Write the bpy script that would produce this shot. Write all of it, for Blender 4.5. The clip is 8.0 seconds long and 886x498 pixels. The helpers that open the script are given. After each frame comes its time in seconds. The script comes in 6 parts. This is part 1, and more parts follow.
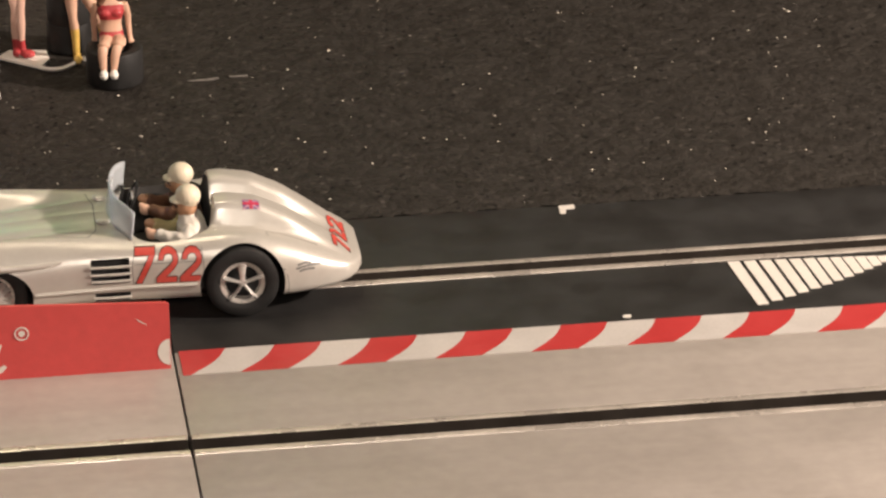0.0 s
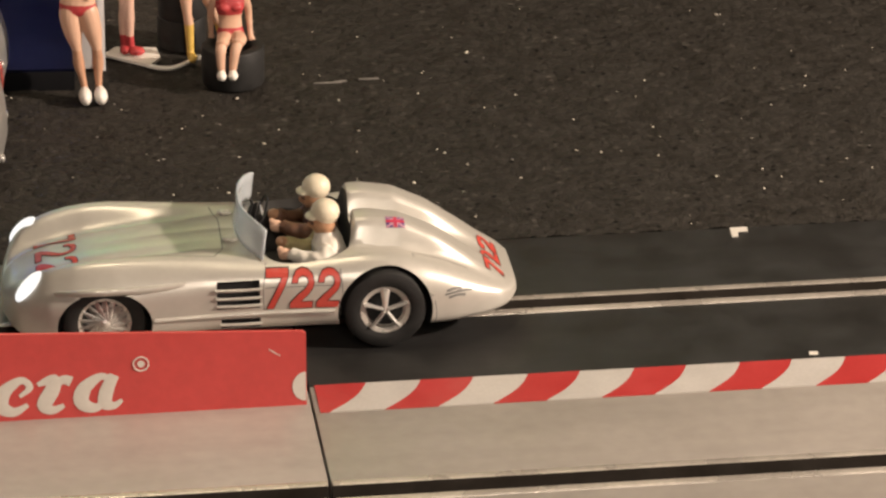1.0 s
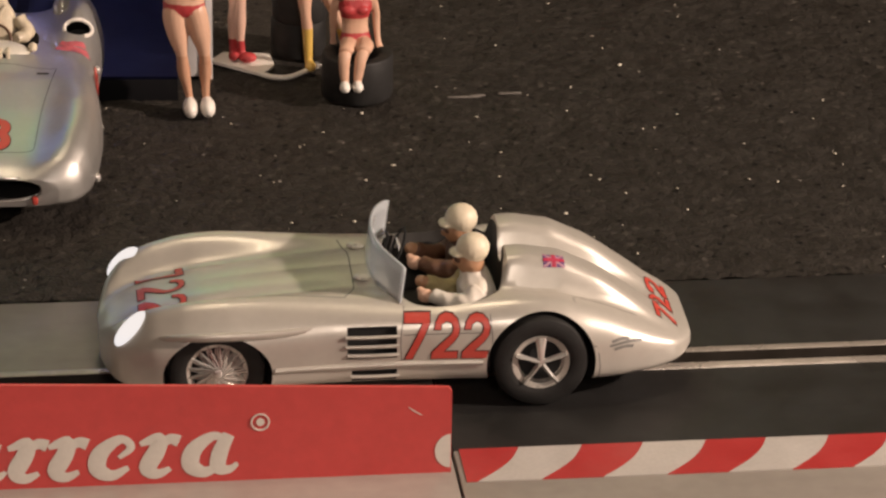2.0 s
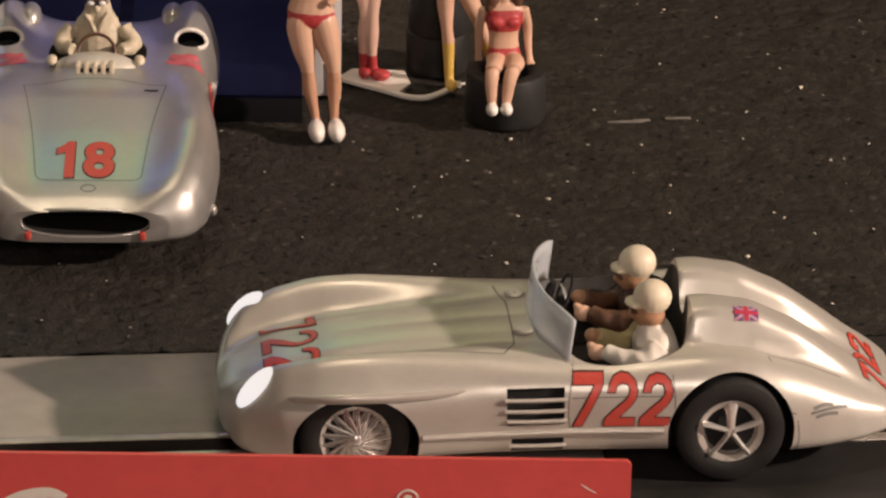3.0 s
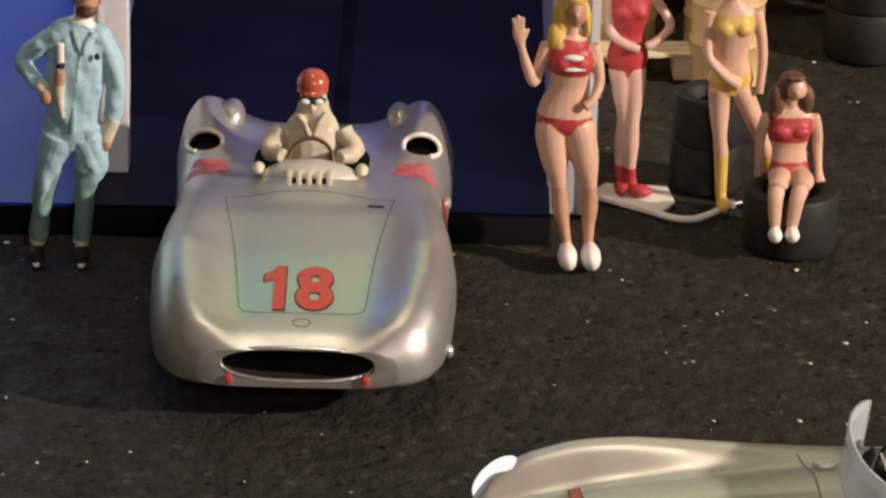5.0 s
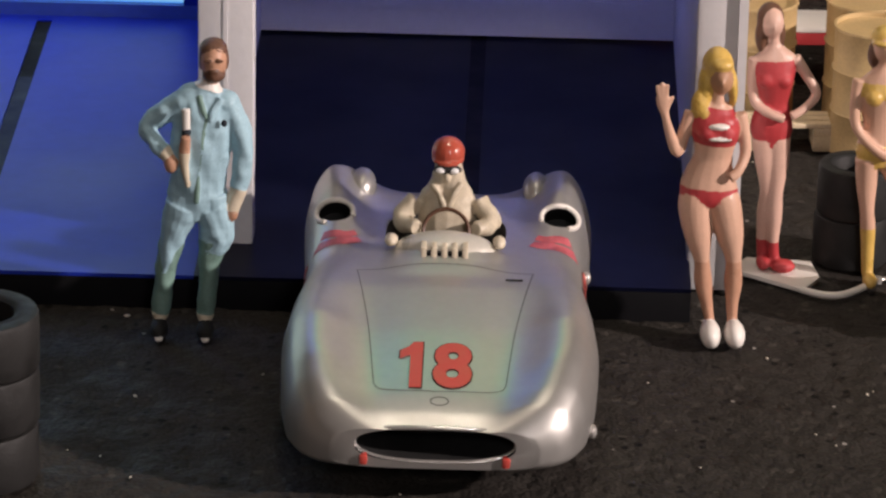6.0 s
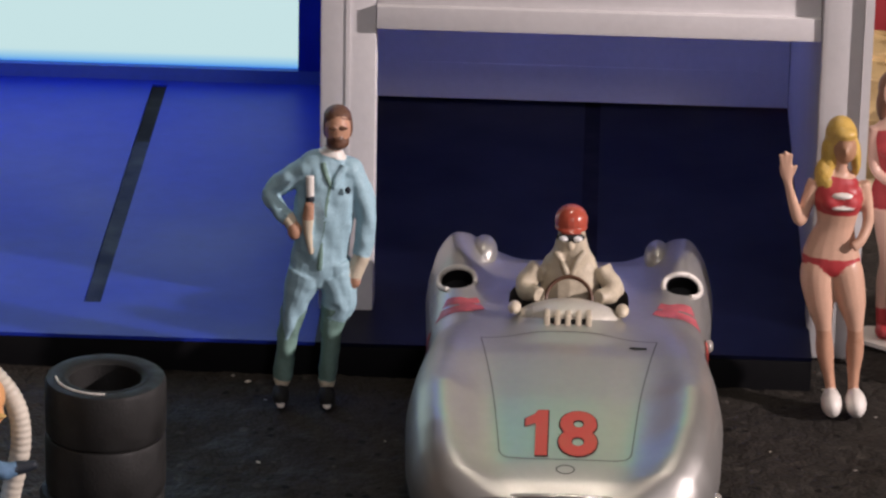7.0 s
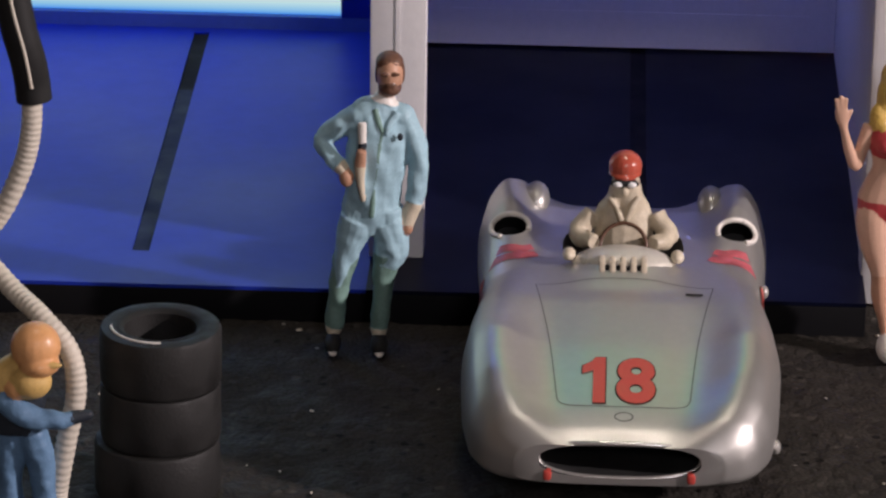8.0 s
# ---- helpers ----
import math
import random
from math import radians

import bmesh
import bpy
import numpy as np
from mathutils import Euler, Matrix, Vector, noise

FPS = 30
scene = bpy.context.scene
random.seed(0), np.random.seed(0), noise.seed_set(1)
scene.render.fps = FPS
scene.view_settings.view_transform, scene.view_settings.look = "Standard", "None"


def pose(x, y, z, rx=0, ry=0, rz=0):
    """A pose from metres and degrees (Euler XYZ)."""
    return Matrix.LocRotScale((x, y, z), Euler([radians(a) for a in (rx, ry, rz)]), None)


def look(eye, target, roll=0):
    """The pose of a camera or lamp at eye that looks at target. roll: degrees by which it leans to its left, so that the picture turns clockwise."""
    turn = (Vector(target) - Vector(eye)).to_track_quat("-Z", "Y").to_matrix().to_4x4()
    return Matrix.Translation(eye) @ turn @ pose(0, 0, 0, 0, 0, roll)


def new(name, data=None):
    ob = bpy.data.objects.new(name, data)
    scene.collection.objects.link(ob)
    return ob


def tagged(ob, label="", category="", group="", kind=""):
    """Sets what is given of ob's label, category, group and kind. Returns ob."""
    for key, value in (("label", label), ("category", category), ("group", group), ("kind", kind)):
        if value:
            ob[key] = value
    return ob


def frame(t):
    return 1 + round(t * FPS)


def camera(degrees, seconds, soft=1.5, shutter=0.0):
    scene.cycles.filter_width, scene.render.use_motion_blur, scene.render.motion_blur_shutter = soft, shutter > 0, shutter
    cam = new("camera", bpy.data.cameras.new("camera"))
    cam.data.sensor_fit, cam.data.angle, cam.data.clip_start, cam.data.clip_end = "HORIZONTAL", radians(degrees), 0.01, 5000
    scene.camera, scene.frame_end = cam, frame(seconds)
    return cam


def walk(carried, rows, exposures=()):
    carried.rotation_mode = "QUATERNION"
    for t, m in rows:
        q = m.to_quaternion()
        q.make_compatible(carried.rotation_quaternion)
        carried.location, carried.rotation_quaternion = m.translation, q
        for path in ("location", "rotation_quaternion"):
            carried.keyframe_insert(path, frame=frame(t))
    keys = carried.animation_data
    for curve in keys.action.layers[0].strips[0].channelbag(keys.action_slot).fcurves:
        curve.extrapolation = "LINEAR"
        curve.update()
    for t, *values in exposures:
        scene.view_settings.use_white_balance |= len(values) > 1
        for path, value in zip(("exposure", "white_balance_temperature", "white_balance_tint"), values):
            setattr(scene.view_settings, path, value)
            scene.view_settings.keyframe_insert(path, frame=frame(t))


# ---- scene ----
cam = camera(11.510, 8.0, soft=2.5)
PATH = [
    (0, (-0.09843, -1.15778, 0.54003), (0.02578, -0.25668, 0.12458), -0.499),
    (0.5, (-0.10877, -1.09606, 0.51594), (0.01349, -0.19470, 0.10049), -0.082),
    (1, (-0.11720, -1.03358, 0.49060), (0.00091, -0.13116, 0.07625), 0.174),
    (1.5, (-0.12146, -0.96292, 0.46433), (-0.00779, -0.05996, 0.04992), 0.615),
    (3, (-0.13071, -0.76479, 0.38407), (-0.03866, 0.14304, -0.02503), 1.058),
    (3.5, (-0.13185, -0.71971, 0.36793), (-0.04856, 0.19040, -0.03798), 1.139),
    (4, (-0.13249, -0.68182, 0.35188), (-0.05912, 0.23134, -0.04907), 1.080),
    (4.5, (-0.13503, -0.64896, 0.34011), (-0.06980, 0.26719, -0.05540), 1.138),
    (6, (-0.15185, -0.59021, 0.31686), (-0.10756, 0.33632, -0.05674), 1.206),
    (6.5, (-0.15591, -0.59197, 0.31950), (-0.12162, 0.33812, -0.04623), 1.067),
    (7, (-0.16203, -0.59028, 0.31856), (-0.13291, 0.34164, -0.04294), 1.102),
    (7.5, (-0.16609, -0.58705, 0.31738), (-0.13915, 0.34320, -0.04854), 0.924),
    (8, (-0.17089, -0.58544, 0.31601), (-0.14236, 0.34232, -0.05609), 0.843),
]
walk(cam, [(t, look(eye, target, roll)) for t, eye, target, roll in PATH],
     [(0.0, 0.02, 6500, 12), (0.5, 0.06, 6600, 11), (1.0, -0.06, 6750, 10), (1.6, -0.32, 6900, 14), (2.9, -0.42, 6900, 18), (3.2, -0.22, 6850, 15),
      (3.6, 0.10, 6750, 12), (4.1, -0.14, 6750, 11), (4.6, -0.20, 6600, 11), (6.0, -0.33, 6000, 16), (8.0, -0.52, 5750, 18)])

# ------------------------------------------------------------------ light
MM = 0.001
TURN = -3.8                                   # the garage and the parked car stand slightly askew to the track
world = bpy.data.worlds.new("room")
world.use_nodes = True
scene.world = world
world.node_tree.nodes["Background"].inputs["Color"].default_value = (1.0, 0.88, 0.78, 1)
world.node_tree.nodes["Background"].inputs["Strength"].default_value = 0.018


def area_lamp(name, eye, target, size, power, color):
    data = bpy.data.lights.new(name, "AREA")
    data.shape, data.size, data.energy, data.color = "DISK", size, power, color
    ob = new(name, data)
    ob.matrix_world = look(eye, target)
    return ob


KEY_EYE, KEY_AIM = (0.865, -0.292, 0.467), (0.0, 0.03, 0.0)
area_lamp("desk_lamp_light", KEY_EYE, KEY_AIM, 0.035, 21.5, (1.0, 0.83, 0.70))
area_lamp("ceiling_lamp_light", (-0.08, 0.10, 1.35), (-0.08, 0.06, 0), 0.16, 3.3, (1.0, 0.86, 0.62))
# unseen front fill added to brighten upright faces turned to the camera
area_lamp("front_fill_light", (0.02, -1.30, 0.74), (-0.1, 0.1, 0), 0.22, 5.6, (1.0, 0.88, 0.78))
# unseen blue fill added to brighten the shaded bay's back wall
area_lamp("back_wall_fill_light", (-0.105, 0.262, 0.093), (-0.1, 0.30, 0.03), 0.02, 0.021, (0.30, 0.34, 1.0))
# unseen blue fill added to strengthen the panel's light on the bay floor
area_lamp("bay_floor_fill_light", (-0.235, 0.292, 0.085), (-0.23, 0.300, 0), 0.03, 0.040, (0.05, 0.12, 1.0))


# ------------------------------------------------------------------ materials
def nodes_of(m):
    return m.node_tree.nodes, m.node_tree.links


def surface(name, color, rough=0.5, metal=0.0, vary=0.15, scale=120.0, bump=0.0, bump_scale=900.0, coat=0.0, rough_vary=0.12, spec=0.5, streak=0.0):
    """Painted or moulded surface: two scales of colour and gloss variation, fine relief."""
    m = bpy.data.materials.new(name)
    m.use_nodes = True
    n, l = nodes_of(m)
    b = n["Principled BSDF"]
    tc = n.new("ShaderNodeTexCoord")
    big, fine = n.new("ShaderNodeTexNoise"), n.new("ShaderNodeTexNoise")
    big.inputs["Scale"].default_value, big.inputs["Detail"].default_value = scale, 4
    fine.inputs["Scale"].default_value, fine.inputs["Detail"].default_value = scale * 9, 3
    for t in (big, fine):
        l.new(tc.outputs["Object"], t.inputs["Vector"])
    add = n.new("ShaderNodeMath")
    add.operation = "ADD"
    l.new(big.outputs["Fac"], add.inputs[0])
    l.new(fine.outputs["Fac"], add.inputs[1])
    ramp = n.new("ShaderNodeMapRange")
    ramp.inputs["From Min"].default_value, ramp.inputs["From Max"].default_value = 0.6, 1.4
    ramp.inputs["To Min"].default_value, ramp.inputs["To Max"].default_value = 1 - vary, 1 + vary
    l.new(add.outputs[0], ramp.inputs["Value"])
    mul = n.new("ShaderNodeVectorMath")
    mul.operation = "SCALE"
    mul.inputs[0].default_value = color
    l.new(ramp.outputs[0], mul.inputs["Scale"])
    if streak:
        mp, st, sr, sm = n.new("ShaderNodeMapping"), n.new("ShaderNodeTexNoise"), n.new("ShaderNodeMapRange"), n.new("ShaderNodeVectorMath")
        mp.inputs["Scale"].default_value = (10, 170, 10)
        st.inputs["Scale"].default_value, st.inputs["Detail"].default_value = 1.0, 5
        sr.inputs["From Min"].default_value, sr.inputs["From Max"].default_value = 0.3, 0.7
        sr.inputs["To Min"].default_value, sr.inputs["To Max"].default_value = 1 - streak, 1 + streak
        sm.operation = "SCALE"
        l.new(tc.outputs["Object"], mp.inputs["Vector"])
        l.new(mp.outputs[0], st.inputs["Vector"])
        l.new(st.outputs["Fac"], sr.inputs["Value"])
        l.new(mul.outputs[0], sm.inputs[0])
        l.new(sr.outputs[0], sm.inputs["Scale"])
        mul = sm
    l.new(mul.outputs[0], b.inputs["Base Color"])
    rr = n.new("ShaderNodeMapRange")
    rr.inputs["From Min"].default_value, rr.inputs["From Max"].default_value = 0.35, 0.65
    rr.inputs["To Min"].default_value, rr.inputs["To Max"].default_value = max(0.02, rough - rough_vary), min(1, rough + rough_vary)
    l.new(big.outputs["Fac"], rr.inputs["Value"])
    l.new(rr.outputs[0], b.inputs["Roughness"])
    b.inputs["Metallic"].default_value = metal
    b.inputs["Coat Weight"].default_value = coat
    b.inputs["Specular IOR Level"].default_value = spec
    if bump:
        bn = n.new("ShaderNodeTexNoise")
        bn.inputs["Scale"].default_value, bn.inputs["Detail"].default_value = bump_scale, 4
        l.new(tc.outputs["Object"], bn.inputs["Vector"])
        bp = n.new("ShaderNodeBump")
        bp.inputs["Strength"].default_value, bp.inputs["Distance"].default_value = bump, 0.0004
        l.new(bn.outputs["Fac"], bp.inputs["Height"])
        l.new(bp.outputs[0], b.inputs["Normal"])
    return m


def foam_mat():
    """Black granulated rubber: granules of uneven tone, a few pale ones, pits between them."""
    m = surface("granulated_rubber", (0.0275, 0.0242, 0.0208), 0.75, vary=0.25, scale=110, rough_vary=0.15, spec=0.16)
    n, l = nodes_of(m)
    b = n["Principled BSDF"]
    tc = n.new("ShaderNodeTexCoord")

    def cells(scale):
        vor = n.new("ShaderNodeTexVoronoi")
        vor.inputs["Scale"].default_value = scale
        l.new(tc.outputs["Object"], vor.inputs["Vector"])
        sep = n.new("ShaderNodeSeparateColor")
        l.new(vor.outputs["Color"], sep.inputs[0])
        return vor, sep

    def math_node(op, a, v):
        q = n.new("ShaderNodeMath")
        q.operation = op
        l.new(a, q.inputs[0])
        if isinstance(v, (int, float)):
            q.inputs[1].default_value = v
        else:
            l.new(v, q.inputs[1])
        return q.outputs[0]
    grain, tone = cells(1150)
    gain = n.new("ShaderNodeMapRange")
    gain.inputs["To Min"].default_value, gain.inputs["To Max"].default_value = 0.84, 1.16
    l.new(math_node("POWER", tone.outputs[0], 1.6), gain.inputs["Value"])
    mul = n.new("ShaderNodeVectorMath")
    mul.operation = "SCALE"
    l.new(b.inputs["Base Color"].links[0].from_socket, mul.inputs[0])
    l.new(gain.outputs[0], mul.inputs["Scale"])
    lump, shade = cells(330)
    clump = n.new("ShaderNodeMapRange")
    clump.inputs["To Min"].default_value, clump.inputs["To Max"].default_value = 0.82, 1.18
    l.new(shade.outputs[0], clump.inputs["Value"])
    whole = n.new("ShaderNodeVectorMath")
    whole.operation = "SCALE"
    l.new(mul.outputs[0], whole.inputs[0])
    l.new(clump.outputs[0], whole.inputs["Scale"])
    mul = whole
    pit, chance = cells(360)
    hole = math_node("MULTIPLY", math_node("GREATER_THAN", chance.outputs[0], 0.82), math_node("LESS_THAN", pit.outputs["Distance"], 0.27))
    bright = math_node("MULTIPLY", math_node("LESS_THAN", chance.outputs[0], 0.10), math_node("LESS_THAN", pit.outputs["Distance"], 0.33))
    level = math_node("ADD", math_node("SUBTRACT", math_node("MULTIPLY", bright, 0.9), math_node("MULTIPLY", hole, 0.8)), 1.0)
    pitted = n.new("ShaderNodeVectorMath")
    pitted.operation = "SCALE"
    l.new(mul.outputs[0], pitted.inputs[0])
    l.new(level, pitted.inputs["Scale"])
    mul = pitted
    speck, pick = cells(170)
    both = math_node("MULTIPLY", math_node("GREATER_THAN", pick.outputs[0], 0.88), math_node("LESS_THAN", speck.outputs["Distance"], 0.07))
    mix = n.new("ShaderNodeMix")
    mix.data_type = "RGBA"
    l.new(both, mix.inputs["Factor"])
    l.new(mul.outputs[0], mix.inputs["A"])
    mix.inputs["B"].default_value = (0.26, 0.24, 0.22, 1)
    l.new(mix.outputs["Result"], b.inputs["Base Color"])
    bp = n.new("ShaderNodeBump")
    bp.inputs["Strength"].default_value, bp.inputs["Distance"].default_value = 0.35, 0.0007
    bp.invert = True
    l.new(math_node("ADD", grain.outputs["Distance"], math_node("MULTIPLY", lump.outputs["Distance"], 1.3)), bp.inputs["Height"])
    l.new(bp.outputs[0], b.inputs["Normal"])
    return m


def glow_panel(name, stops, axis, strength):
    """Back-lit panel, its colour running along one axis."""
    m = bpy.data.materials.new(name)
    m.use_nodes = True
    n, l = nodes_of(m)
    n.remove(n["Principled BSDF"])
    tc = n.new("ShaderNodeTexCoord")
    sep = n.new("ShaderNodeSeparateXYZ")
    l.new(tc.outputs["Generated"], sep.inputs[0])
    ramp = n.new("ShaderNodeValToRGB")
    e = ramp.color_ramp.elements
    e[0].position, e[0].color = stops[0][0], (*stops[0][1], 1)
    e[1].position, e[1].color = stops[-1][0], (*stops[-1][1], 1)
    for p, c in stops[1:-1]:
        e.new(p).color = (*c, 1)
    l.new(sep.outputs[axis], ramp.inputs[0])
    em = n.new("ShaderNodeEmission")
    em.inputs["Strength"].default_value = strength
    l.new(ramp.outputs[0], em.inputs["Color"])
    l.new(em.outputs[0], n["Material Output"].inputs["Surface"])
    return m


M = {
    "foam": foam_mat(),
    "track_grey": surface("grey_track_paint", (0.318, 0.284, 0.254), 0.42, vary=0.12, scale=25, bump=0.15, bump_scale=2500, rough_vary=0.14, streak=0.045),
    "track_black": surface("black_track_plastic", (0.020, 0.0195, 0.019), 0.5, vary=0.2, scale=60, bump=0.3, bump_scale=3000, streak=0.10),
    "rail": surface("steel_rail", (0.56, 0.51, 0.45), 0.32, 0.55, vary=0.2, scale=60),
    # shading of the slot's depth is put into this dark brown
    "slot_lip": surface("shaded_slot_lip", (0.020, 0.0155, 0.0115), 0.5, vary=0.25, scale=80, spec=0.25),
    "slot": surface("slot_dark", (0.008, 0.007, 0.006), 0.7),
    "sticker_red": surface("red_sticker", (0.41, 0.036, 0.036), 0.42, vary=0.08, scale=90),
    "sticker_white": surface("white_sticker", (0.66, 0.62, 0.56), 0.45, vary=0.06, scale=90),
    "kerb_white": surface("kerb_white_print", (0.47, 0.44, 0.41), 0.40, vary=0.10, scale=120),
    "sign_red": surface("red_card", (0.56, 0.066, 0.062), 0.4, vary=0.10, scale=40, rough_vary=0.1),
    "silver": surface("silver_paint", (0.50, 0.49, 0.465), 0.38, 0.76, vary=0.05, scale=60, bump=0.05, bump_scale=6000, coat=0.12, rough_vary=0.015),
    "silver_pale": surface("champagne_silver_paint", (0.51, 0.485, 0.435), 0.34, 0.36, vary=0.05, scale=60, bump=0.05, bump_scale=6000, coat=0.12, rough_vary=0.015),
    "chrome": surface("chrome", (0.72, 0.70, 0.66), 0.18, 0.7, vary=0.05, rough_vary=0.05),
    "rim_silver": surface("rim_silver", (0.58, 0.55, 0.50), 0.32, 0.5, vary=0.1),
    "tyre": surface("tyre_rubber", (0.0075, 0.0071, 0.0066), 0.68, vary=0.3, scale=200, bump=0.2, bump_scale=1800),
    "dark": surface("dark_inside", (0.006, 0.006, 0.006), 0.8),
    "seam": surface("seam_grey", (0.16, 0.155, 0.145), 0.6),
    "script": surface("faded_red_script", (0.46, 0.10, 0.12), 0.45, vary=0.55, scale=420),
    "cockpit": surface("grey_cockpit", (0.045, 0.042, 0.038), 0.7),
    "number_red": surface("number_red", (0.50, 0.065, 0.048), 0.4, vary=0.08, scale=300),
    "outline": surface("number_outline", (0.05, 0.012, 0.01), 0.5),
    "lamp_white": surface("lamp_cover", (0.90, 0.90, 0.89), 0.14, vary=0.03, coat=1.0),
    "flag_blue": surface("flag_blue", (0.10, 0.04, 0.16), 0.45),
    "flag_red": surface("flag_red", (0.42, 0.03, 0.07), 0.45),
    "flag_white": surface("flag_white", (0.42, 0.22, 0.28), 0.45),
    "cream": surface("cream_paint", (0.66, 0.58, 0.44), 0.42, vary=0.12, scale=300),
    "white_cloth": surface("white_cloth", (0.70, 0.65, 0.57), 0.55, vary=0.08, scale=400),
    "khaki": surface("khaki", (0.36, 0.30, 0.15), 0.6, vary=0.2, scale=400),
    "brown": surface("brown_leather", (0.10, 0.045, 0.024), 0.5, vary=0.25, scale=400),
    "skin": surface("painted_skin", (0.62, 0.385, 0.27), 0.46, vary=0.08, scale=300),
    "skin_pale": surface("pale_painted_skin", (0.63, 0.41, 0.32), 0.45, vary=0.08, scale=300),
    "hair_blond": surface("blond_hair", (0.55, 0.36, 0.07), 0.5, vary=0.25, scale=700, bump=0.5, bump_scale=1500),
    "hair_brown": surface("brown_hair", (0.12, 0.055, 0.03), 0.5, vary=0.3, scale=700, bump=0.5, bump_scale=1500),
    "red_paint": surface("red_cloth_paint", (0.42, 0.042, 0.046), 0.50, vary=0.12, scale=300),
    "yellow_paint": surface("yellow_paint", (0.62, 0.41, 0.10), 0.38, vary=0.12, scale=300),
    "white_paint": surface("white_paint", (0.78, 0.74, 0.68), 0.4, vary=0.06, scale=300),
    "overall": surface("light_blue_overall", (0.34, 0.52, 0.60), 0.6, vary=0.15, scale=260, bump=0.12, bump_scale=700),
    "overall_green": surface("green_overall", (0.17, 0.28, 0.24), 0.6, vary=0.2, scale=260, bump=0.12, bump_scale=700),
    "overall_blue": surface("blue_overall", (0.12, 0.22, 0.36), 0.6, vary=0.2, scale=260, bump=0.5, bump_scale=700),
    "navy": surface("dark_navy", (0.012, 0.018, 0.028), 0.6),
    "orange": surface("orange_cap", (0.66, 0.34, 0.14), 0.4, vary=0.1, scale=300),
    "helmet_red": surface("red_helmet", (0.44, 0.085, 0.05), 0.3, vary=0.06, coat=0.4),
    "garage_white": surface("white_building_plastic", (0.72, 0.70, 0.70), 0.5, vary=0.05, scale=60, bump=0.1, bump_scale=900),
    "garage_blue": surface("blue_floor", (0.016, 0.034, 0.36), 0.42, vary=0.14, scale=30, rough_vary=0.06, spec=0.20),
    "sill_blue": surface("blue_lit_sill", (0.07, 0.13, 0.42), 0.45, vary=0.1, scale=60),
    # shaded copy of the blue floor, the bay's shade is in the colour
    "garage_dark": surface("shaded_blue_floor", (0.0018, 0.0026, 0.012), 0.42, vary=0.2, scale=30, rough_vary=0.08, spec=0.15),
    "garage_base": surface("black_base", (0.005, 0.005, 0.006), 0.85, spec=0.12),
    "groove": surface("groove_black", (0.008, 0.008, 0.010), 0.75, spec=0.15),
    "groove_worn": surface("groove_worn", (0.011, 0.016, 0.045), 0.6, spec=0.12),
    "driver_cream": surface("beige_driver_paint", (0.54, 0.47, 0.35), 0.48, vary=0.2, scale=350),
    "scarf": surface("ochre_scarf", (0.58, 0.38, 0.12), 0.5, vary=0.2, scale=350),
    "skin_mid": surface("tanned_and_shaded_skin_paint", (0.50, 0.28, 0.18), 0.38, vary=0.15, scale=300),
    # brown skin with the shade on faces put into the colour
    "skin_dark": surface("shaded_brown_skin_paint", (0.40, 0.22, 0.125), 0.42, vary=0.15, scale=300),
    "pale_silver": surface("pale_silver_paint", (0.60, 0.57, 0.50), 0.36, 0.25, vary=0.08, scale=200, coat=0.3),
    "drum": surface("ochre_drum", (0.52, 0.37, 0.17), 0.5, vary=0.15, scale=200),
    "pallet": surface("cream_pallet", (0.66, 0.54, 0.36), 0.6, vary=0.15, scale=200),
    "hose": surface("cream_hose", (0.60, 0.55, 0.46), 0.5, vary=0.12, scale=300),
    "wall": surface("room_wall", (0.55, 0.47, 0.38), 0.8, vary=0.06, scale=4),
    "scuff": surface("grey_scuff", (0.16, 0.145, 0.13), 0.8, vary=0.5, scale=400),
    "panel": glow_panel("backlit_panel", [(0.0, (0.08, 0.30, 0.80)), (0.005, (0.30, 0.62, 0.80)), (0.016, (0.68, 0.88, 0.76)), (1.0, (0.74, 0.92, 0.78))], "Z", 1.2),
    "lamp_lit": glow_panel("lit_headlight", [(0.0, (0.95, 0.97, 1.0)), (0.5, (1.0, 0.99, 0.97)), (1.0, (1.0, 0.98, 0.95))], "Z", 1.15),
    "screen": glow_panel("lit_screen", [(0.0, (0.10, 0.20, 0.80)), (0.34, (0.12, 0.22, 0.40)), (0.42, (0.10, 0.54, 0.38)), (0.50, (0.11, 0.66, 0.27)), (0.56, (0.20, 0.55, 0.20)), (0.64, (0.45, 0.42, 0.20)), (1.0, (0.40, 0.35, 0.20))], "X", 2.5),
}

glass = bpy.data.materials.new("clear_plastic")
glass.use_nodes = True
_n, _l = nodes_of(glass)
_b = _n["Principled BSDF"]
_b.inputs["Base Color"].default_value = (0.86, 0.92, 0.96, 1)
_b.inputs["Roughness"].default_value = 0.22
_b.inputs["Transmission Weight"].default_value = 0.65
_b.inputs["IOR"].default_value = 1.45
M["glass"] = glass


# ------------------------------------------------------------------ building helpers
def thing(name, m, label, category, group="", kind=""):
    ob = new(name)
    ob.empty_display_size = 0.01
    ob.matrix_world = m
    return tagged(ob, label, category, group, kind)


def finish(me, materials, smooth):
    for m in materials if isinstance(materials, (list, tuple)) else [materials]:
        me.materials.append(M[m])
    if smooth:
        me.shade_smooth()
        me.set_sharp_from_angle(angle=radians(smooth))
    return me


def part(name, bm, material, parent=None, label="", smooth=40):
    me = bpy.data.meshes.new(name)
    bmesh.ops.recalc_face_normals(bm, faces=bm.faces)
    bm.to_mesh(me)
    bm.free()
    ob = new(name, finish(me, material, smooth))
    ob.parent = parent
    return tagged(ob, label)


